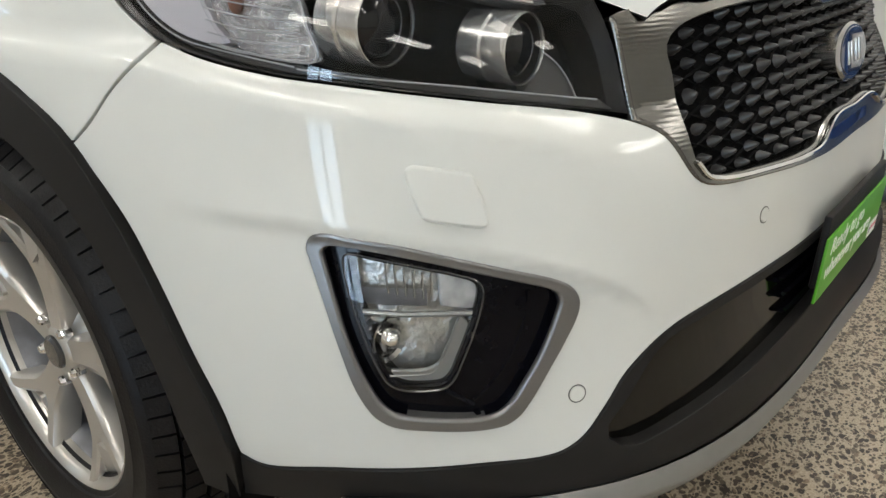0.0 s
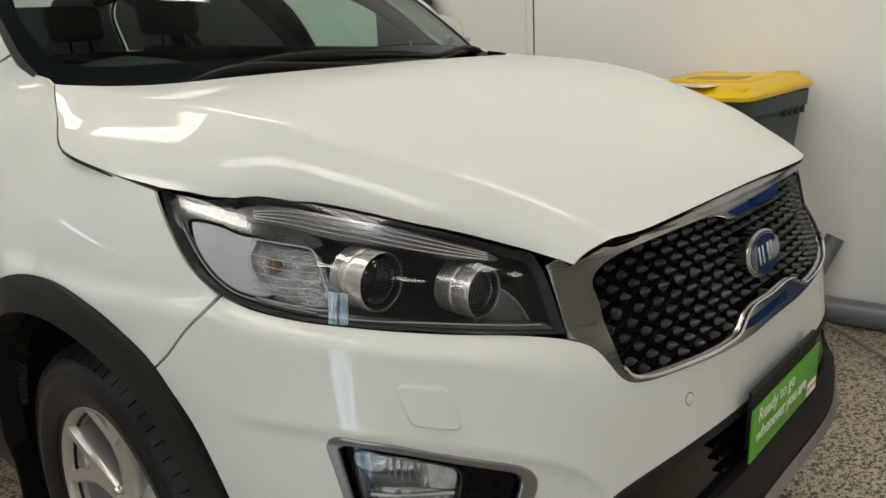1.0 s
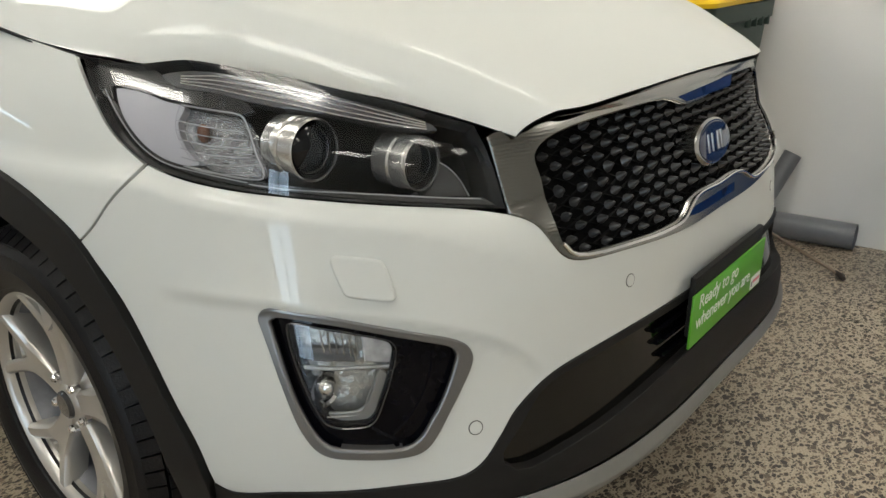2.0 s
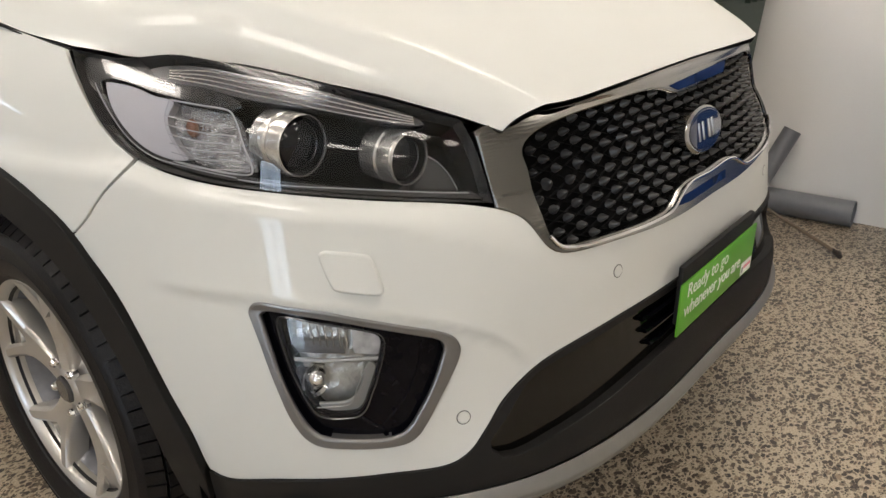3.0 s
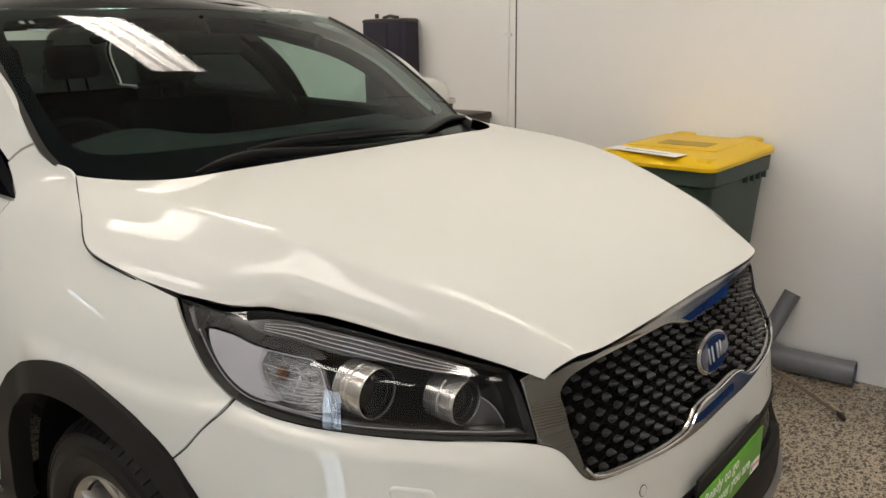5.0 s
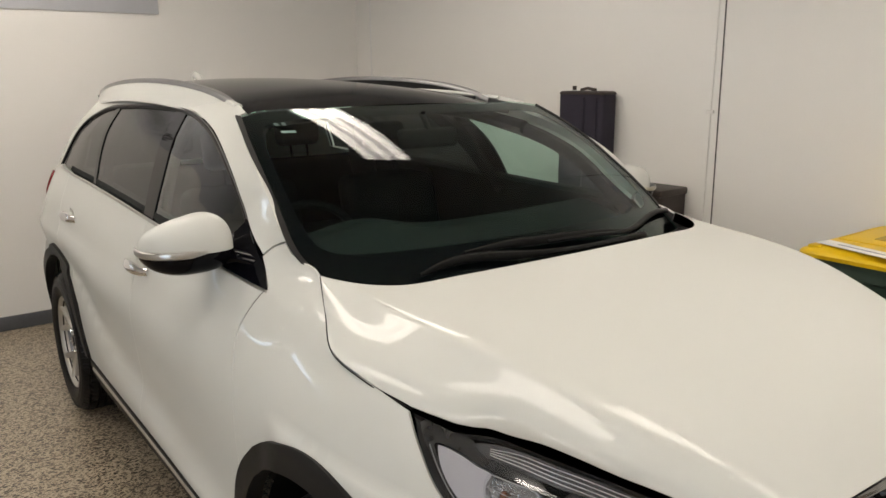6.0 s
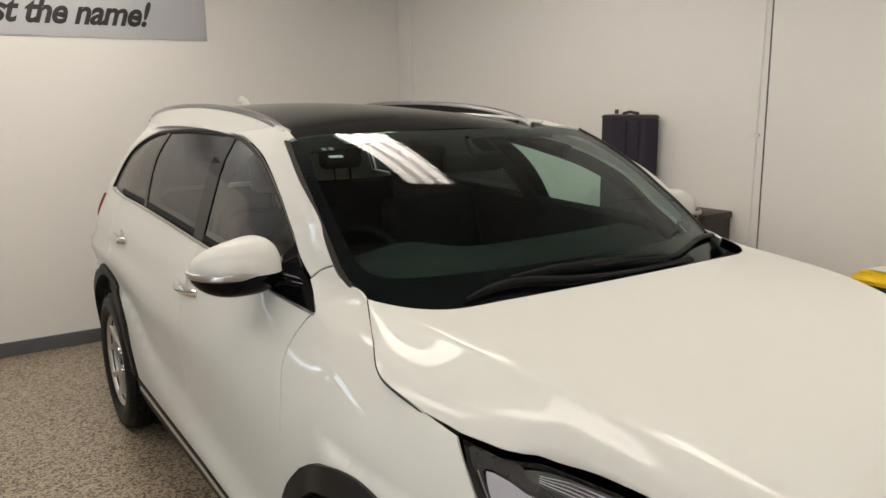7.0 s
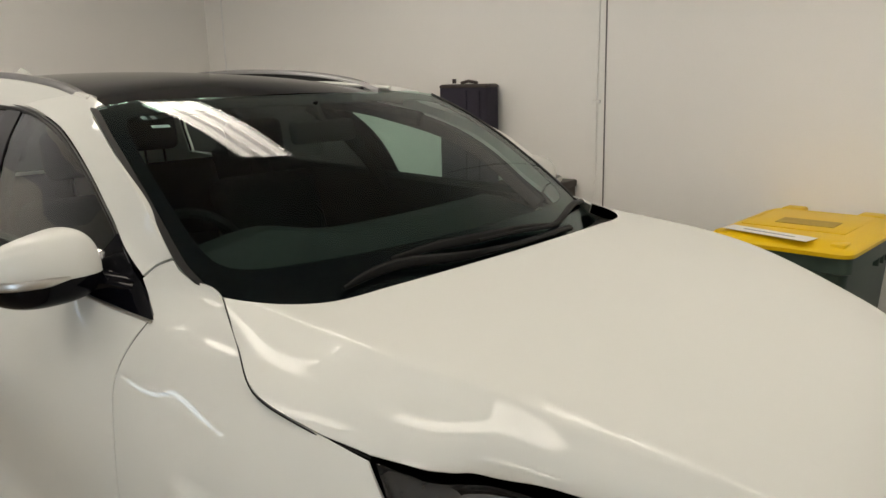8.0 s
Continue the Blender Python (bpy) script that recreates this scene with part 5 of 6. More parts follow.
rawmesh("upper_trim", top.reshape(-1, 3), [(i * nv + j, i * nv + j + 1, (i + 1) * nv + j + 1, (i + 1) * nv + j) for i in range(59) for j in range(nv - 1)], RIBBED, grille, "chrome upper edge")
panel("backing", wrap, lined(both(MESH)), MATBLACK, grille, "", scale=(1.4, 1.0), res=.04, depth=.004, offset=-.030, gap=-.006)
skirt("frame_wall", lined(both(MESH)), .0, -.034, PIANO, grille)
bm = bmesh.new()
tube(bm, [tuple(on(abs(u), z, .006) * ((1 if u >= 0 else -1), 1, 1)) for u, z in curve_pts([(.238, .772), (.226, .7515), (.163, .7415), (.115, .7375), (.086, .740), (.060, .7625), (.042, .768), (0, .766), (-.042, .768), (-.060, .7625), (-.086, .740), (-.115, .7375), (-.163, .7415), (-.226, .7515), (-.238, .772)], 5)], .0032, 8)
part("inner_trim", bm, CHROME, grille, "bright chrome edge")
for name, pts in (("film_patch", [(-.085, .919, "c"), (.026, .919, "c"), (.042, .931, "c"), (-.098, .938, "c")]), ("film_patch", [(-.034, .738, "c"), (.050, .737, "c"), (.076, .742, "c"), (.060, .752, "c"), (-.036, .753, "c")])):
    panel(name, wrap, lined(pts), BLUEFILM, grille, "blue protective film", scale=(1.4, 1.0), res=.015, depth=.0015, offset=.0052, gap=0, drop=.0004)
ml = lined(both(MESH))
bm = bmesh.new()
du, dz = .0246, .0200
for r in range(14):
    for c in range(-12, 13):
        u, z = (c + .5 * (r % 2)) * du, .738 + r * dz * .86
        q = np.array([[u, z], [u + .006, z], [u - .006, z], [u, z + .004], [u, z - .004]])
        if not inside(q, ml).all():
            continue
        rings = []
        for k, h in ((1.55, -.0170), (1.08, -.0110), (.72, -.0060), (.42, -.0030), (.15, -.0018)):
            ring = []
            for j in range(8):
                t = 2 * math.pi * j / 8 + .3
                a, b = .0033 * k * math.cos(t), .0047 * k * math.sin(t) + .0010 * (1 - k)
                ring.append(bm.verts.new(on(abs(u + a), z + b, h) * ((1 if u + a >= 0 else -1), 1, 1)))
            rings.append(ring)
        for p, q in zip(rings, rings[1:]):
            for i in range(8):
                bm.faces.new((p[i], p[(i + 1) % 8], q[(i + 1) % 8], q[i]))
        bm.faces.new(rings[-1])
part("studs", bm, STUD, grille, "black raised studs", smooth=.9)
# thin diagonal ribs between the studs
bm = bmesh.new()
for s in (1, -1):
    for k in range(-34, 35):
        pts = []
        for j in range(25):
            u, z = k * du + s * j * du * .5, .738 + j * dz * .86 * .5
            if abs(u) < .25 and inside(np.array([[u, z]]), ml)[0]:
                pts.append(tuple(on(abs(u), z, -.019) * ((1 if u >= 0 else -1), 1, 1)))
        if len(pts) > 2:
            tube(bm, pts, .0022, 4, flat=(1, .6))
part("ribs", bm, MATBLACK, grille, "black mesh ribs", smooth=0)
# badge: an oval with plain marks
bc = np.array([0.0, -.897, .842])
bt = Matrix.Translation(bc) @ Matrix.Rotation(radians(78), 4, "X")
def oval(a, b, h0, h1, bevel=.0):
    bm = bmesh.new()
    n = 48
    rings = []
    for s, h in ((1, h0), (1, h1 - bevel), (1 - bevel / b, h1)):
        rings.append([bm.verts.new((a * s * math.cos(t), b * s * math.sin(t), h)) for t in (2 * math.pi * k / n for k in range(n))])
    for p, q in zip(rings, rings[1:]):
        for k in range(n):
            bm.faces.new((p[k], p[(k + 1) % n], q[(k + 1) % n], q[k]))
    bm.faces.new(rings[-1])
    bmesh.ops.transform(bm, matrix=bt, verts=bm.verts)
    return bm
badge = part("badge", oval(.081, .043, -.03, .012, .004), CHROMEFRAME, grille, "oval chrome badge with a dark blue field")
part("field", oval(.071, .036, .004, .0135, .001), BADGEBLUE, badge, "dark blue enamel")
for x in (-.030, -.012, .014, .030):
    bm = bmesh.new()
    box(bm, (x - .003, -.017, .012), (x + .003, .017, .0150), .001, m=bt @ Matrix.Shear("XZ", 4, (0, 0)))
    part("mark", bm, SATIN, badge, "plain silver mark")
# number plate with its holder
plate = bpy.data.objects.new("number_plate", None)
scene.collection.objects.link(plate)
plate.parent = car
plate.matrix_basis = Matrix.Translation((0, -.968, .579)) @ Matrix.Rotation(radians(91), 4, "X")
tagged(plate, "bright green dealer plate with white words")
bm = bmesh.new()
box(bm, (-.186, -.067, -.002), (.186, .036, .002), .0008)
part("plate", bm, GREEN, plate)
bm = bmesh.new()
box(bm, (-.176, -.05, -.014), (.176, .066, -.0025), .004)
part("holder", bm, CLAD, plate, "black plate holder")
def words(text, size, at, material, parent, name="lettering", spread=1.0, shear=0.0, thick=0.0004, bold=0.0):
    cu = bpy.data.curves.new(name, "FONT")
    cu.body, cu.size, cu.extrude, cu.space_character, cu.shear = text, size, thick, spread, shear
    cu.resolution_u, cu.offset = 4, bold
    tmp = bpy.data.objects.new(name, cu)
    scene.collection.objects.link(tmp)
    me = bpy.data.meshes.new_from_object(tmp.evaluated_get(bpy.context.evaluated_depsgraph_get()))
    bpy.data.objects.remove(tmp)
    ob = link(name, me, material, parent)
    ob.matrix_basis = Matrix.Translation(at)
    return ob
words("Ready to go", .040, (-.160, .002, .0022), WHITEINK, plate)
words("whenever you are", .040, (-.166, -.036, .0022), WHITEINK, plate, spread=.95)
bm = bmesh.new()
box(bm, (.124, -.064, .002), (.182, -.036, .0024))
st = part("sticker", bm, WHITEINK, plate, "small white sticker", smooth=0)
for x0, x1, y0, y1, mt in ((.128, .136, -.058, -.046, GREYINK), (.139, .178, -.052, -.045, PINK)):
    bm = bmesh.new()
    box(bm, (x0, y0, .0024), (x1, y1, .0027))
    part("bar", bm, mt, st, smooth=0)

# ---- mirrors, handles, wipers, cabin ----
def shell(bm, c, r, zc, upper, e=2.8, n=36, k=14):
    """One half of a rounded mirror housing, cut level at zc."""
    rows = []
    for j in range(k + 1):
        t = (math.pi / 2) * j / k
        row = []
        for i in range(n):
            a = 2 * math.pi * i / n
            ca, sa = math.cos(a), math.sin(a)
            s = (abs(ca) ** e + abs(sa) ** e) ** (-1 / e)
            h = math.sin(t) ** (2 / 2.6)
            w = max(math.cos(t), 0) ** (2 / 2.6)
            # the outer end is slimmer than the inner one
            X = s * ca * w
            x = c[0] + r[0] * X
            slim = 1 - .40 * step(-1.1, 1.5, -X) if upper else 1.0
            y = c[1] + r[1] * s * sa * w * slim + .05 * max(0, -X) ** 2
            z = zc + (r[2] * slim if upper else -r[3]) * h
            row.append(bm.verts.new((x, y, z)))
        rows.append(row)
    for p, q in zip(rows, rows[1:]):
        for i in range(n):
            bm.faces.new((p[i], p[(i + 1) % n], q[(i + 1) % n], q[i]))
    bmesh.ops.remove_doubles(bm, verts=bm.verts, dist=1e-5)
    return bm


def mirrored(bm, mir):
    if mir:
        bmesh.ops.transform(bm, matrix=Matrix.Diagonal((-1, 1, 1, 1)), verts=bm.verts)
    return bm


for mir, sx in SIDES:
    mi = bpy.data.objects.new("door_mirror", None)
    scene.collection.objects.link(mi)
    mi.parent = car
    tagged(mi, "white and black door mirror with an indicator strip")
    if mir:
        mi.location.x = -.03
    c, r = (-.945, .655, 0), (.120, .082, .112, .052)
    part("cap", mirrored(shell(bmesh.new(), c, r, 1.238, True), mir), PAINT, mi, "white mirror cap")
    part("base", mirrored(shell(bmesh.new(), (c[0], c[1], 0), (.117, .080, .1, .064), 1.2385, False), mir), PIANO, mi, "gloss black mirror base")
    bm = bmesh.new()
    arc = [(c[0] + .1225 * (abs(math.cos(a)) ** 2.6 + abs(math.sin(a)) ** 2.6) ** (-1 / 2.6) * math.cos(a), c[1] + .0845 * (abs(math.cos(a)) ** 2.6 + abs(math.sin(a)) ** 2.6) ** (-1 / 2.6) * math.sin(a) + (.05 * math.cos(a) ** 2 if math.cos(a) < 0 else 0), 1.243 + .004 * math.cos(a)) for a in np.linspace(radians(150), radians(282), 22)]
    tube(bm, arc, [.010 * min(1, .35 + (21 - k) / 5) for k in range(22)], 8, flat=(.5, 1.0))
    part("indicator_strip", mirrored(bm, mir), SATIN, mi, "clear and silver indicator strip")
    bm = bmesh.new()
    tube(bm, [(-.87, .66, 1.215), (-.81, .62, 1.207), (-.775, .56, 1.196)], [.034, .032, .036], 12, flat=(1.0, .75))
    part("arm", mirrored(bm, mir), PIANO, mi, "gloss black mirror arm")
    # black corner plate before the window
    panel("corner_plate", wrap, lined(flanks([(.448, 1.147, "c"), (.511, 1.154), (.578, 1.165), (.68, 1.182, "c"), (.69, 1.24), (.655, 1.304, "c"), (.60, 1.260), (.527, 1.210)])), PIANO, mi, "gloss black corner plate", mir, scale=(1, 1), res=.03, depth=.012, offset=.003, gap=0)
    bm = bmesh.new()
    tube(bm, [tuple(wrap(flank(y, z), z) - (.006, 0, .002)) for y, z in curve_pts([(.447, 1.147), (.511, 1.154), (.578, 1.165), (.68, 1.182)], 4)], .0035, 6)
    part("plate_strip", mirrored(bm, mir), SATIN, mi, "thin chrome strip under the corner plate")
    bm = bmesh.new()
    bmesh.ops.create_grid(bm, x_segments=8, y_segments=6, size=1, matrix=Matrix.Translation((-.94, .722, 1.232)) @ Matrix.Rotation(radians(90), 4, "X") @ Matrix.Diagonal((.072, .034, 1, 1)))
    part("mirror_glass", mirrored(bm, mir), CHROME, mi)
    # door handles with their recesses
    for door_y, z, parent in ((1.215, 1.056, None), (2.33, 1.076, None)):
        h = bpy.data.objects.new("door_handle", None)
        scene.collection.objects.link(h)
        h.parent = car
        tagged(h, "chrome door handle")
        bm = bmesh.new()
        pts = []
        for t in np.linspace(0, 1, 13):
            y = door_y + .215 * t
            p = wrap(flank(y, z), z)
            pts.append((p[0] - (.004 + .030 * math.sin(math.pi * min(max(t, .0), 1)) ** .5), y, z + .006 * math.sin(math.pi * t)))
        tube(bm, pts, [.012 + .008 * math.sin(math.pi * t) for t in np.linspace(0, 1, 13)], 10, flat=(.7, 1.1))
        part("bar", mirrored(bm, mir), CHROME, h)
        bm = bmesh.new()
        m = Matrix.Translation(tuple(wrap(flank(door_y + .11, z), z) + np.array([.0005, 0, 0]))) @ Matrix.Rotation(radians(-90), 4, "Y")
        lathe(bm, [(.0, .012), (.02, .010), (.035, .003), (.042, .0)], 24, m @ Matrix.Rotation(radians(90), 4, "Y"))
        part("recess", mirrored(bm, mir), PAINT, h)
    # tail lamp edge
    panel("tail_lamp", wrap, lined(flanks([(3.30, 1.20, "c"), (3.50, 1.18), (3.68, 1.08), (3.70, .95, "c"), (3.50, 1.00), (3.36, 1.08)])), TAIL_RED, car, "dark red tail lamp", mir, scale=(1, 1), res=.04, depth=.02, offset=.016)
    # mud flaps
    for y in (.50, 3.30):
        bm = bmesh.new()
        box(bm, (-.90, y - .012, .20), (-.70, y + .006, .46), .01)
        part("mud_flap", mirrored(bm, mir), MATBLACK, car, "black rubber mud flap")

# wipers: arms rise from the cowl and the blades lie near the glass's foot
WIPES = (
    ([(.73, .345, 1.205), (.64, .310, 1.216), (.55, .275, 1.218), (.33, .190, 1.204), (.12, .180, 1.216), (-.046, .178, 1.222)], [(.35, .195, 1.200), (.17, .188, 1.217), (-.05, .186, 1.225), (-.19, .203, 1.227), (-.325, .218, 1.219)]),
    ([(.41, .190, 1.180), (.29, .168, 1.186), (.06, .146, 1.193), (-.12, .152, 1.198), (-.20, .165, 1.200)], [(.10, .150, 1.192), (-.12, .150, 1.199), (-.32, .196, 1.209), (-.41, .208, 1.199), (-.48, .210, 1.183)]),
)
for stem, rubber in WIPES:
    w = bpy.data.objects.new("wiper", None)
    scene.collection.objects.link(w)
    w.parent = car
    tagged(w, "black windscreen wiper")
    line = curve_pts(stem, 5)
    bm = bmesh.new()
    tube(bm, [tuple(p) for p in line], [.015 - .008 * k / (len(line) - 1) for k in range(len(line))], 8, flat=(1, .7))
    part("arm", bm, SEAL, w)
    line = curve_pts(rubber, 5)
    bm = bmesh.new()
    tube(bm, [tuple(p) for p in line], [.005 + .008 * math.sin(math.pi * k / (len(line) - 1)) for k in range(len(line))], 8, flat=(.8, 1.1))
    part("blade", bm, SEAL, w)

# cabin
dash = bpy.data.objects.new("dashboard", None)
scene.collection.objects.link(dash)
dash.parent = car
tagged(dash, "dark dashboard")
bm = bmesh.new()
rows = []
for x in np.linspace(-.70, .70, 29):
    lift = .045 * math.exp(-((x + .37) / .17) ** 2)
    rows.append([bm.verts.new((x, y + .25 * x * x * (1 - k / 7), z + lift * (1 if 3 <= k <= 5 else 0))) for k, (y, z) in enumerate(((.16, 1.09), (.30, 1.130), (.45, 1.170), (.60, 1.200), (.70, 1.205), (.79, 1.13), (.82, .95), (.80, .70)))])
for a, b in zip(rows, rows[1:]):
    for k in range(7):
        bm.faces.new((a[k], a[k + 1], b[k + 1], b[k]))
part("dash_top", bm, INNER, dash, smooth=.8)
bm = bmesh.new()
box(bm, (-.12, .74, .78), (.12, .86, 1.11), .02)
part("centre_stack", bm, PIANO, dash)
sw = bpy.data.objects.new("steering_wheel", None)
scene.collection.objects.link(sw)
sw.parent = car
tagged(sw, "dark leather steering wheel with silver trim")
sw.matrix_basis = pose(-.37, 1.00, 1.090, 62)
bm = bmesh.new()
R, r = .182, .016
vs = [[bm.verts.new(((R + r * math.cos(b)) * math.cos(a), (R + r * math.cos(b)) * math.sin(a), r * math.sin(b))) for b in (2 * math.pi * j / 8 for j in range(8))] for a in (2 * math.pi * k / 48 for k in range(48))]
for k in range(48):
    for j in range(8):
        bm.faces.new((vs[k][j], vs[(k + 1) % 48][j], vs[(k + 1) % 48][(j + 1) % 8], vs[k][(j + 1) % 8]))
part("rim", bm, CLOTH, sw)
bm = bmesh.new()
box(bm, (-.075, -.06, -.02), (.075, .055, .02), .018)
for x0, x1 in ((-.175, -.06), (.06, .175)):
    box(bm, (x0, -.03, -.008), (x1, .015, .008), .005)
box(bm, (-.03, -.175, -.008), (.03, -.05, .008), .005)
part("hub", bm, INNER, sw)
for s in (1, -1):
    bm = bmesh.new()
    box(bm, (s * .125 - .03, -.012, .008), (s * .125 + .03, .004, .012), .002)
    part("spoke_trim", bm, SATIN, sw)


def seat(x, y, wide=.25):
    s = bpy.data.objects.new("seat", None)
    scene.collection.objects.link(s)
    s.parent = car
    s.matrix_basis = pose(x, y, .62)
    tagged(s, "dark leather car seat")
    bm = bmesh.new()
    box(bm, (-wide, -.25, -.14), (wide, .27, .06), .05, 3)
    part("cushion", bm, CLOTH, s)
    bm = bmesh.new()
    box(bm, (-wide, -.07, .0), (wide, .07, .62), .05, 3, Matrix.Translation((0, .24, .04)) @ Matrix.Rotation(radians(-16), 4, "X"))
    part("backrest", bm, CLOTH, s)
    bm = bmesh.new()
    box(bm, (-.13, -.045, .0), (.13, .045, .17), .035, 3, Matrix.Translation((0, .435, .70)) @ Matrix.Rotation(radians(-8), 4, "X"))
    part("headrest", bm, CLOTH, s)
    for dx in (-.05, .05):
        bm = bmesh.new()
        tube(bm, [(dx, .41, .60), (dx, .435, .74)], .006, 6)
        part("post", bm, MATBLACK, s)
    return s


for x in (-.37, .37):
    seat(x, 1.30)
    seat(x, 2.20, .30)
bm = bmesh.new()
box(bm, (-.60, .5, .30), (.60, 3.4, .50), .02)
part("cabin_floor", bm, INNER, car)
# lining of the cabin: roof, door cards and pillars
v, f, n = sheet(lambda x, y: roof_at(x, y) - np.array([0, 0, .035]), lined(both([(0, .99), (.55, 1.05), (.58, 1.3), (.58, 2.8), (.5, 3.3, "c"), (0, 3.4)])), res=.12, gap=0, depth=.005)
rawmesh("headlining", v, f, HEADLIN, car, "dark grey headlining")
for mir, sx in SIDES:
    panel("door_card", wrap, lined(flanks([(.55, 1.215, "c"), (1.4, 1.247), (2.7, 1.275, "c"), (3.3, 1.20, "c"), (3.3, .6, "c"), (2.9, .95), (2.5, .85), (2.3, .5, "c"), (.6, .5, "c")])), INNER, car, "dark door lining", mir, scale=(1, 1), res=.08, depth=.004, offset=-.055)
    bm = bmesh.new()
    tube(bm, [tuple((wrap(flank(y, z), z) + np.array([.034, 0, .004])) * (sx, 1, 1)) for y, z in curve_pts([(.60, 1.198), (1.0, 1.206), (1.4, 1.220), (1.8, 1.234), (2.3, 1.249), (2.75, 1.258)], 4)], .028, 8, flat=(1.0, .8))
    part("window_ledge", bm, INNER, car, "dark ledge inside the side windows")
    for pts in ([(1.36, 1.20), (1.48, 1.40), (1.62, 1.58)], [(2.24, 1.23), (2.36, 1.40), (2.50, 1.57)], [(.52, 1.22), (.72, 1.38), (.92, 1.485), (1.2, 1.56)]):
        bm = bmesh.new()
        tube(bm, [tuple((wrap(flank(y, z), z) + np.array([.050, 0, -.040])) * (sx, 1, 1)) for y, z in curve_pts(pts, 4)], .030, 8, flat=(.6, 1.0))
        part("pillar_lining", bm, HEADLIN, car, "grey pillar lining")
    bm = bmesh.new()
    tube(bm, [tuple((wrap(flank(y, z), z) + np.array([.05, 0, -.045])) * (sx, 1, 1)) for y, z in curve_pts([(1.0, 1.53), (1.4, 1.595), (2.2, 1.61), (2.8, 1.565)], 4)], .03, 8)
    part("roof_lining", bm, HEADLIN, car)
bm = bmesh.new()
box(bm, (-.125, -.012, -.035), (.125, .022, .035), .016, 3, Matrix.Translation((0, .83, 1.485)) @ Matrix.Rotation(radians(-12), 4, "X"))
tube(bm, [(0, .83, 1.51), (0, .87, 1.57)], .012, 8)
part("rear_view_mirror", bm, MATBLACK, car, "black rear view mirror")
# stickers inside the screen's upper corner
for x0, x1, z0, z1, mt, nm in ((-.56, -.515, 1.535, 1.541, LAMPWHITE, "screen_sticker"), (-.56, -.547, 1.556, 1.564, GREYINK, "screen_sticker"), (-.535, -.523, 1.556, 1.564, GREYINK, "screen_sticker")):
    panel(nm, screen_at, [(x0, z0), (x1, z0), (x1, z1), (x0, z1)], mt, car, "small pale sticker", scale=(1.1, 1.8), res=.02, depth=.0005, offset=-.008, gap=0, drop=.0001)

# the nose stands a little askew: its left corner lies further forward and out
for ob in car.children_recursive:
    chain = [ob, ob.parent] + ([ob.parent.parent] if ob.parent.parent else [])
    if ob.type != "MESH" or any(o.matrix_basis != Matrix.Identity(4) for o in chain):
        continue
    co = np.empty(len(ob.data.vertices) * 3, np.float32)
    ob.data.vertices.foreach_get("co", co)
    co = co.reshape(-1, 3)
    k = step(.0, .36, co[:, 0]) * (1 - step(-.35, .06, co[:, 1]))
    if k.max() > 0:
        co[:, 0] += .012 * k
        co[:, 1] -= .009 * k
        ob.data.vertices.foreach_set("co", co.ravel())
        ob.data.update()

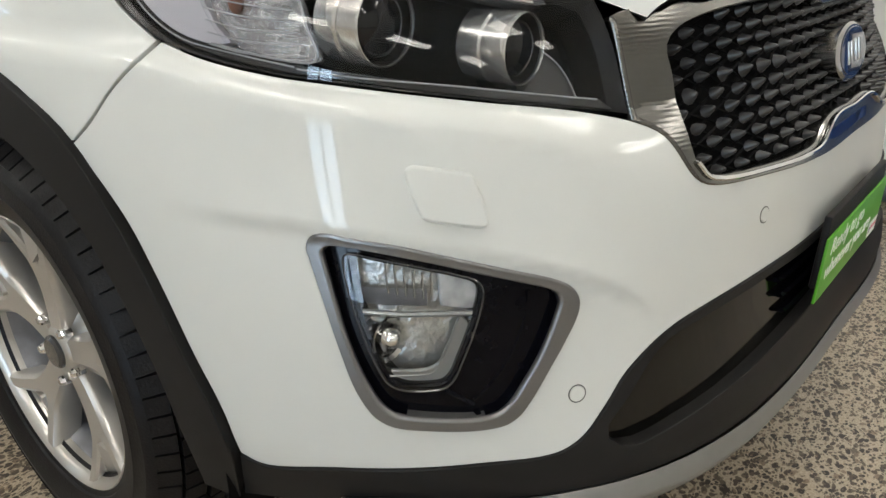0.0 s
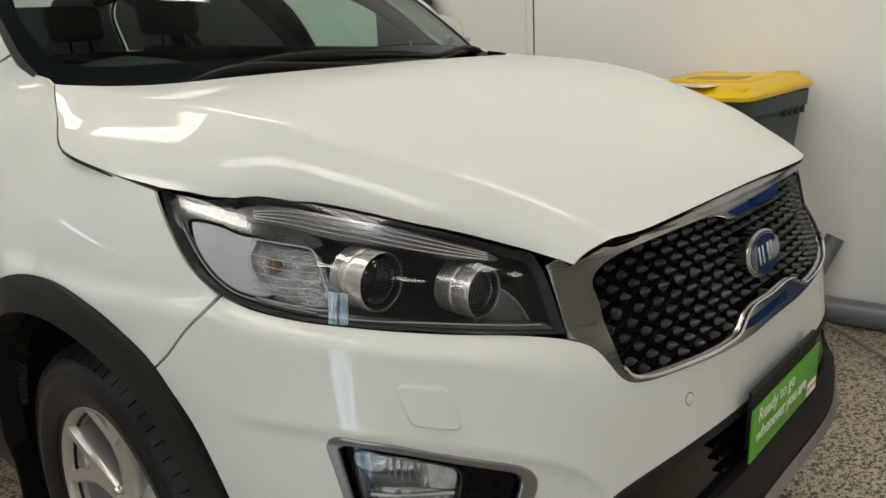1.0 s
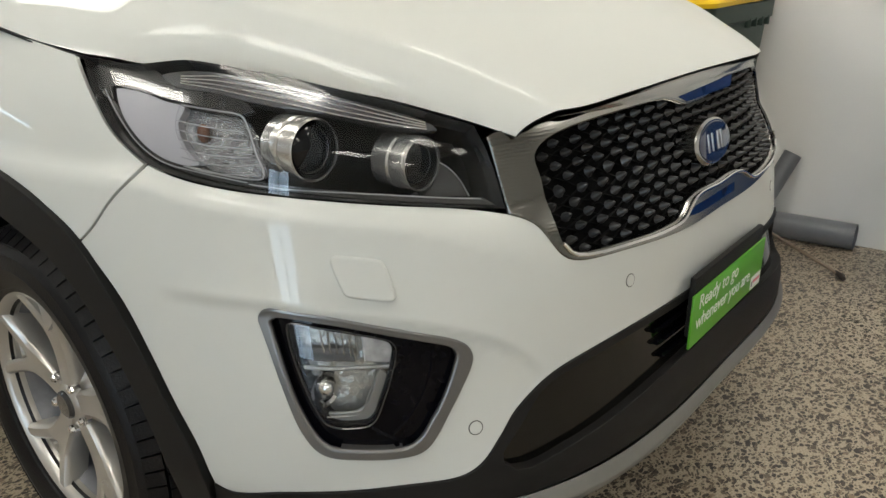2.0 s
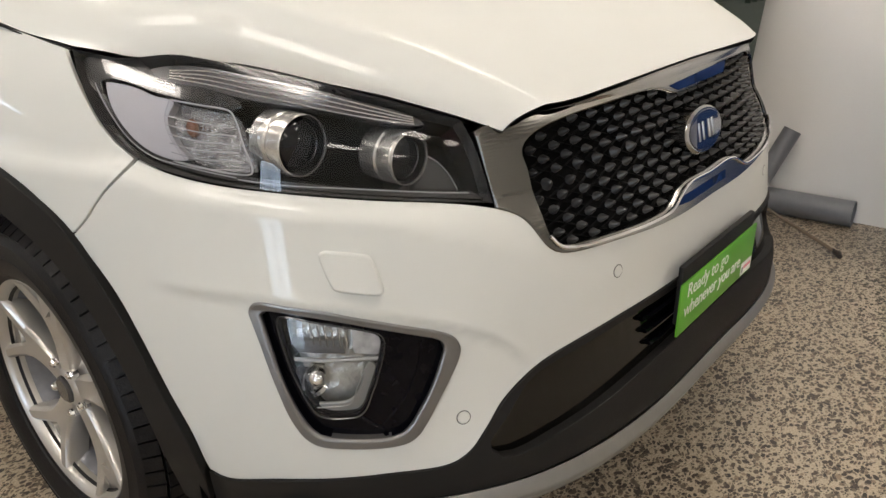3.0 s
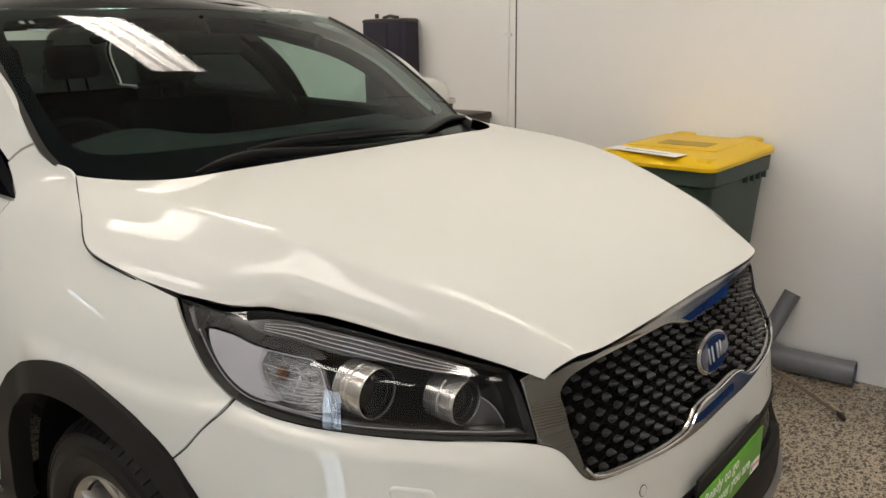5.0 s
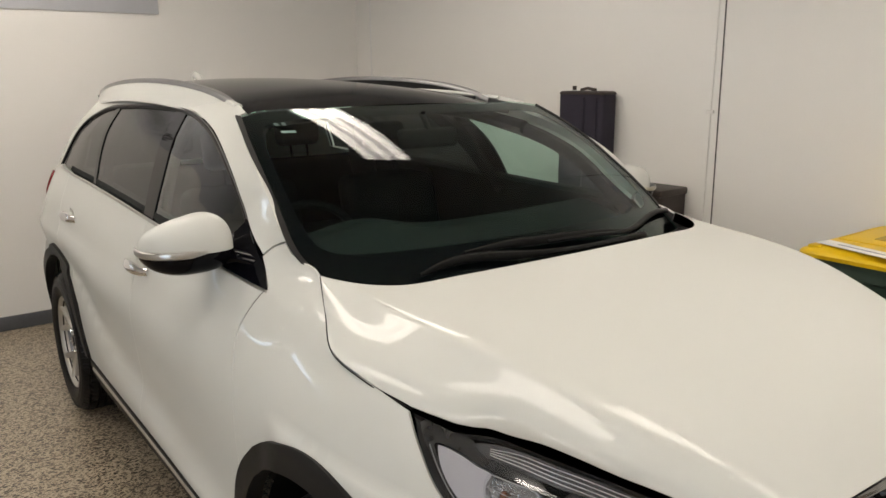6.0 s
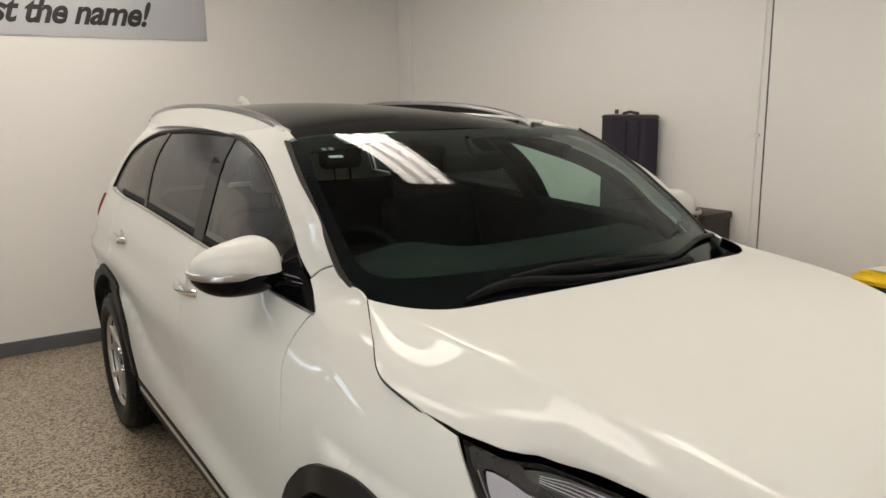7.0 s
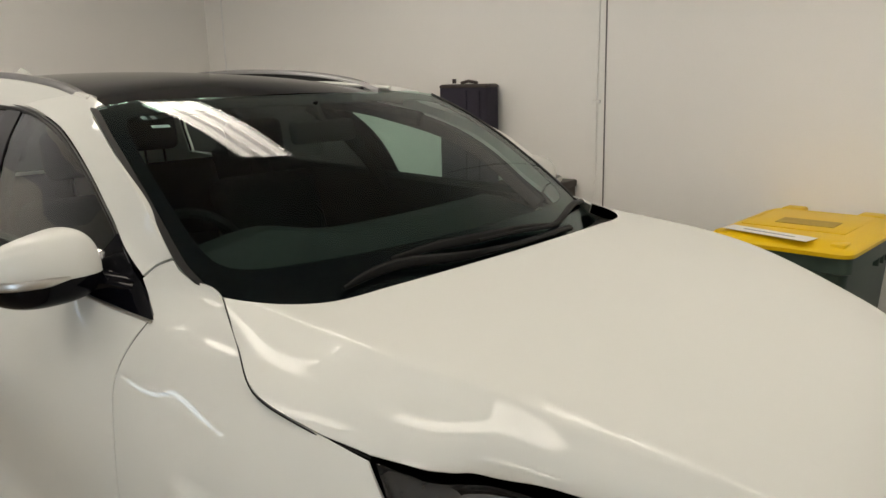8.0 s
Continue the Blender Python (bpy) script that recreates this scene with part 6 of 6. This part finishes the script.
# ---- things in the room ----
def wheelie_bin(at, turn, body_mat, lid_mat, label, lid_label, papers, size=(1, 1, 1)):
    """A two-wheeled bin; its front looks along -x, the hinge and wheels are at +x."""
    t = thing("wheelie_bin", label, "bin")
    bm = bmesh.new()
    rows = []
    for z, w, d0, d1 in ((.0, .20, .10, .60), (.02, .215, .085, .615), (.20, .225, .075, .63), (.80, .262, .035, .67), (.93, .272, .02, .68), (.94, .290, .0, .70), (1.000, .292, .0, .705), (1.000, .27, .02, .68)):
        ring = []
        for cx, cy, a0 in ((d1 - .05, w - .05, 0), (d0 + .05, w - .05, 90), (d0 + .05, -w + .05, 180), (d1 - .05, -w + .05, 270)):
            for k in range(5):
                a = radians(a0 + 22.5 * k)
                ring.append(bm.verts.new((cx + .05 * math.cos(a), cy + .05 * math.sin(a), z)))
        rows.append(ring)
    for p, q in zip(rows, rows[1:]):
        for i in range(len(p)):
            bm.faces.new((p[i], p[(i + 1) % len(p)], q[(i + 1) % len(p)], q[i]))
    bm.faces.new(rows[0][::-1])
    part("body", bm, body_mat, t)
    # ribs under the rim
    for k in range(4):
        for s in (1, -1):
            bm = bmesh.new()
            x = .40 + .07 * k
            box(bm, (x, s * .279 - .014, .910), (x + .014, s * .279 + .014, .945), .002)
            part("rim_rib", bm, body_mat, t)
    bm = bmesh.new()
    tube(bm, [(.70, -.25, .99), (.76, -.25, 1.0), (.76, .25, 1.0), (.70, .25, .99)], .016, 10)
    part("handle", bm, body_mat, t)
    lid = bmesh.new()
    rows = []
    for z, g in ((1.001, .004), (1.016, .006), (1.024, .0), (1.030, -.012), (1.048, -.060), (1.052, -.075)):
        ring = []
        w, d0, d1 = .296 + g, -.012 - g, .715 + g
        for cx, cy, a0 in ((d1 - .05, w - .05, 0), (d0 + .06, w - .06, 90), (d0 + .06, -w + .06, 180), (d1 - .05, -w + .05, 270)):
            for k in range(6):
                a = radians(a0 + 18 * k)
                rr = .05 if a0 in (0, 270) else .06
                x = cx + rr * math.cos(a)
                ring.append(lid.verts.new((x, cy + rr * math.sin(a), z + .016 * x / .72 * (1 if z > 1.02 else .6))))
        rows.append(ring)
    for p, q in zip(rows, rows[1:]):
        for i in range(len(p)):
            lid.faces.new((p[i], p[(i + 1) % len(p)], q[(i + 1) % len(p)], q[i]))
    lid.faces.new(rows[-1])
    lob = part("lid", lid, lid_mat, t, lid_label)
    for s in (1, -1):
        bm = bmesh.new()
        box(bm, (.02, s * .235 - .03, 1.018), (.10, s * .235 + .03, 1.047), .008)
        part("lid_grip", bm, lid_mat, lob)
        bm = bmesh.new()
        box(bm, (.665, s * .17 - .05, .99), (.765, s * .17 + .05, 1.066), .012)
        part("hinge", bm, lid_mat, lob)
        w = bmesh.new()
        lathe(w, [(.0, -.02), (.07, -.02), (.098, -.012), (.1, .0), (.098, .012), (.07, .02), (.0, .02)], 28, Matrix.Translation((.62, s * .262, .1)) @ Matrix.Rotation(radians(90), 4, "Z"))
        part("wheel", w, RUBBER, t, "black wheel")
    bm = bmesh.new()
    box(bm, (.20, -.215, 1.046), (.64, .215, 1.0560), .010, 2, Matrix.Rotation(radians(-1.0), 4, "Y"))
    part("lid_panel", bm, lid_mat, lob)
    if papers:
        tilt = Matrix.Translation((.075, .045, .0)) @ Matrix.Rotation(radians(-1.3), 4, "Y") @ Matrix.Rotation(radians(-11), 4, "Z")
        bm = bmesh.new()
        box(bm, (-.045, -.19, 1.0535), (.045, .19, 1.0550), 0, m=tilt)
        lab = part("label", bm, PAPER, lob, "long white paper label", smooth=0)
        bm = bmesh.new()
        box(bm, (-.008, -.12, 1.0552), (.006, .11, 1.0556), 0, m=tilt)
        part("bar", bm, GREYINK, lab, smooth=0)
        bm = bmesh.new()
        box(bm, (.30, -.14, 1.0540), (.42, .10, 1.0572), 0, m=Matrix.Rotation(radians(-1.3), 4, "Y"))
        part("moulded_panel", bm, PANELBROWN, lob, "dull brown moulded panel", smooth=0)
    t.matrix_basis = pose(*at, 0, 0, turn) @ Matrix.Diagonal((size[0], size[1], size[2], 1))
    return t


wheelie_bin((1.322, -.122, 0), -3, BINGREEN, YELLOW, "dark green wheelie bin with a yellow lid against the wall", "bright yellow lid", True, (.86, .91, .985))
wheelie_bin((1.30, -1.50, 0), 2, BINBLUE, BINBLUE, "dark blue wheelie bin standing by the wall", "dark blue lid", False, (1, 1, 1.02))

# plastic pipes
def pipe(name, a, b, r, label):
    a, b = Vector(a), Vector(b)
    bm = bmesh.new()
    L = (b - a).length
    lathe(bm, [(r, 0), (r, L), (r - .004, L), (r - .004, 0)], 32, closed=True)
    bmesh.ops.transform(bm, matrix=Matrix.Translation(a) @ (b - a).to_track_quat("X", "Z").to_matrix().to_4x4(), verts=bm.verts)
    ob = tagged(part(name, bm, PVC, None), label, "pipe")
    # a black disc just inside the end stands in for the shade there
    bm = bmesh.new()
    lathe(bm, [(.0, .02), (r - .0035, .02), (r - .0035, .006)], 32)
    bmesh.ops.transform(bm, matrix=Matrix.Translation(a) @ (b - a).to_track_quat("X", "Z").to_matrix().to_4x4(), verts=bm.verts)
    part("hollow", bm, MATBLACK, ob, "black disc standing in for shade in the open end")
    return ob


pipe("pipe", (1.965, -.83, .055), (1.90, .60, .055), .055, "grey plastic pipe lying along the wall")
pipe("pipe", (1.958, -.545, .37), (1.83, -.43, .040), .037, "grey plastic pipe leaning up beside the wall")
stick = thing("stick", "thin worn wooden stick lying on the floor", "stick")
bm = bmesh.new()
tube(bm, [(1.80, -.42, .115), (1.70, -.66, .06), (1.635, -.82, .022), (1.60, -.875, .012)], [.006, .007, .007, .007], 8)
part("shaft", bm, WOODSTICK, stick)
bm = bmesh.new()
tube(bm, [(1.625, -.842, .018), (1.602, -.872, .013), (1.585, -.880, .012)], [.008, .012, .009], 8)
part("end", bm, BROWNBLK, stick, "dark brown end")
bm = bmesh.new()
vs = [bm.verts.new(p) for p in ((1.085, -1.162, .0012), (1.045, -1.180, .0012), (1.045, -1.62, .0012), (1.092, -1.62, .0012))]
ws_ = [bm.verts.new((v.co.x, v.co.y, .0001)) for v in vs]
bm.faces.new(vs)
for i in range(4):
    bm.faces.new((vs[i], ws_[i], ws_[(i + 1) % 4], vs[(i + 1) % 4]))
tagged(part("floor_tape", bm, REDTAPE, None, smooth=0), "strip of red tape stuck on the floor", "tape")

# dark upright case by the wall, and the low one before it
case = thing("folded_case", "tall dark navy fabric case standing against the wall", "case")
bm = bmesh.new()
box(bm, (-.07, -.165, 0), (.07, .165, 1.60), .025, 3)
part("body", bm, NAVY, case)
bm = bmesh.new()
box(bm, (-.0705, -.1655, 1.578), (.0705, .1655, 1.606), .018, 3)
part("top_rim", bm, BROWNBLK, case, "dark brown top edge")
for y, x in ((-.03, -.0755), (-.12, -.0755)):
    bm = bmesh.new()
    tube(bm, [(x, y, .05), (x + .002, y + .006, .8), (x, y - .004, 1.57)], .007, 6)
    part("seam", bm, NAVY, case)
bm = bmesh.new()
tube(bm, [(-.077, -.125, 1.29), (-.084, -.12, 1.265), (-.077, -.12, 1.235)], .007, 6)
tube(bm, [(-.077, -.12, 1.255), (-.084, -.11, 1.24), (-.077, -.105, 1.215)], .006, 6)
part("zip_pull", bm, SATIN, case, "silver zip pull")
bm = bmesh.new()
tube(bm, [(0, .10, 1.61), (0, .10, 1.635)], .012, 8)
tube(bm, [(0, .05, 1.612), (0, 0, 1.622), (0, -.06, 1.612)], .009, 8)
part("strap", bm, BROWNBLK, case)
case.matrix_basis = pose(1.845, 1.775, 0, 0, 0, 4)
low = thing("low_case", "low dark brown vinyl case standing by the wall", "case")
bm = bmesh.new()
box(bm, (-.12, -.17, 0), (.12, .17, 1.085), .02, 3)
part("body", bm, BROWNBLK, low)
bm = bmesh.new()
box(bm, (-.124, -.174, 1.055), (.124, .174, 1.095), .01)
part("lid_rim", bm, BROWNBLK, low)
low.matrix_basis = pose(1.83, 1.29, 0, 0, 0, 2)

# banner on the wall behind the car
sign = thing("banner", "pale grey banner with black brush script", "sign", (0, 4.4595, 0))
bm = bmesh.new()
box(bm, (-3.3, -.008, 2.155), (.205, -.0005, 2.74), .001)
part("board", bm, BANNER, sign)
w = words("st the name!", .25, (0, 0, 0), INK, sign, "script", spread=.95, shear=.36, thick=.001, bold=.007)
w.matrix_basis = Matrix.Translation((-1.19, -.0095, 2.245)) @ Matrix.Rotation(radians(90), 4, "X") @ Matrix.Diagonal((.82, .92, 1, 1))
bm = bmesh.new()
box(bm, (-.09, -.0098, 2.50), (.09, -.0085, 2.56), 0)
part("mark", bm, RED, sign, "red printed mark", smooth=0)
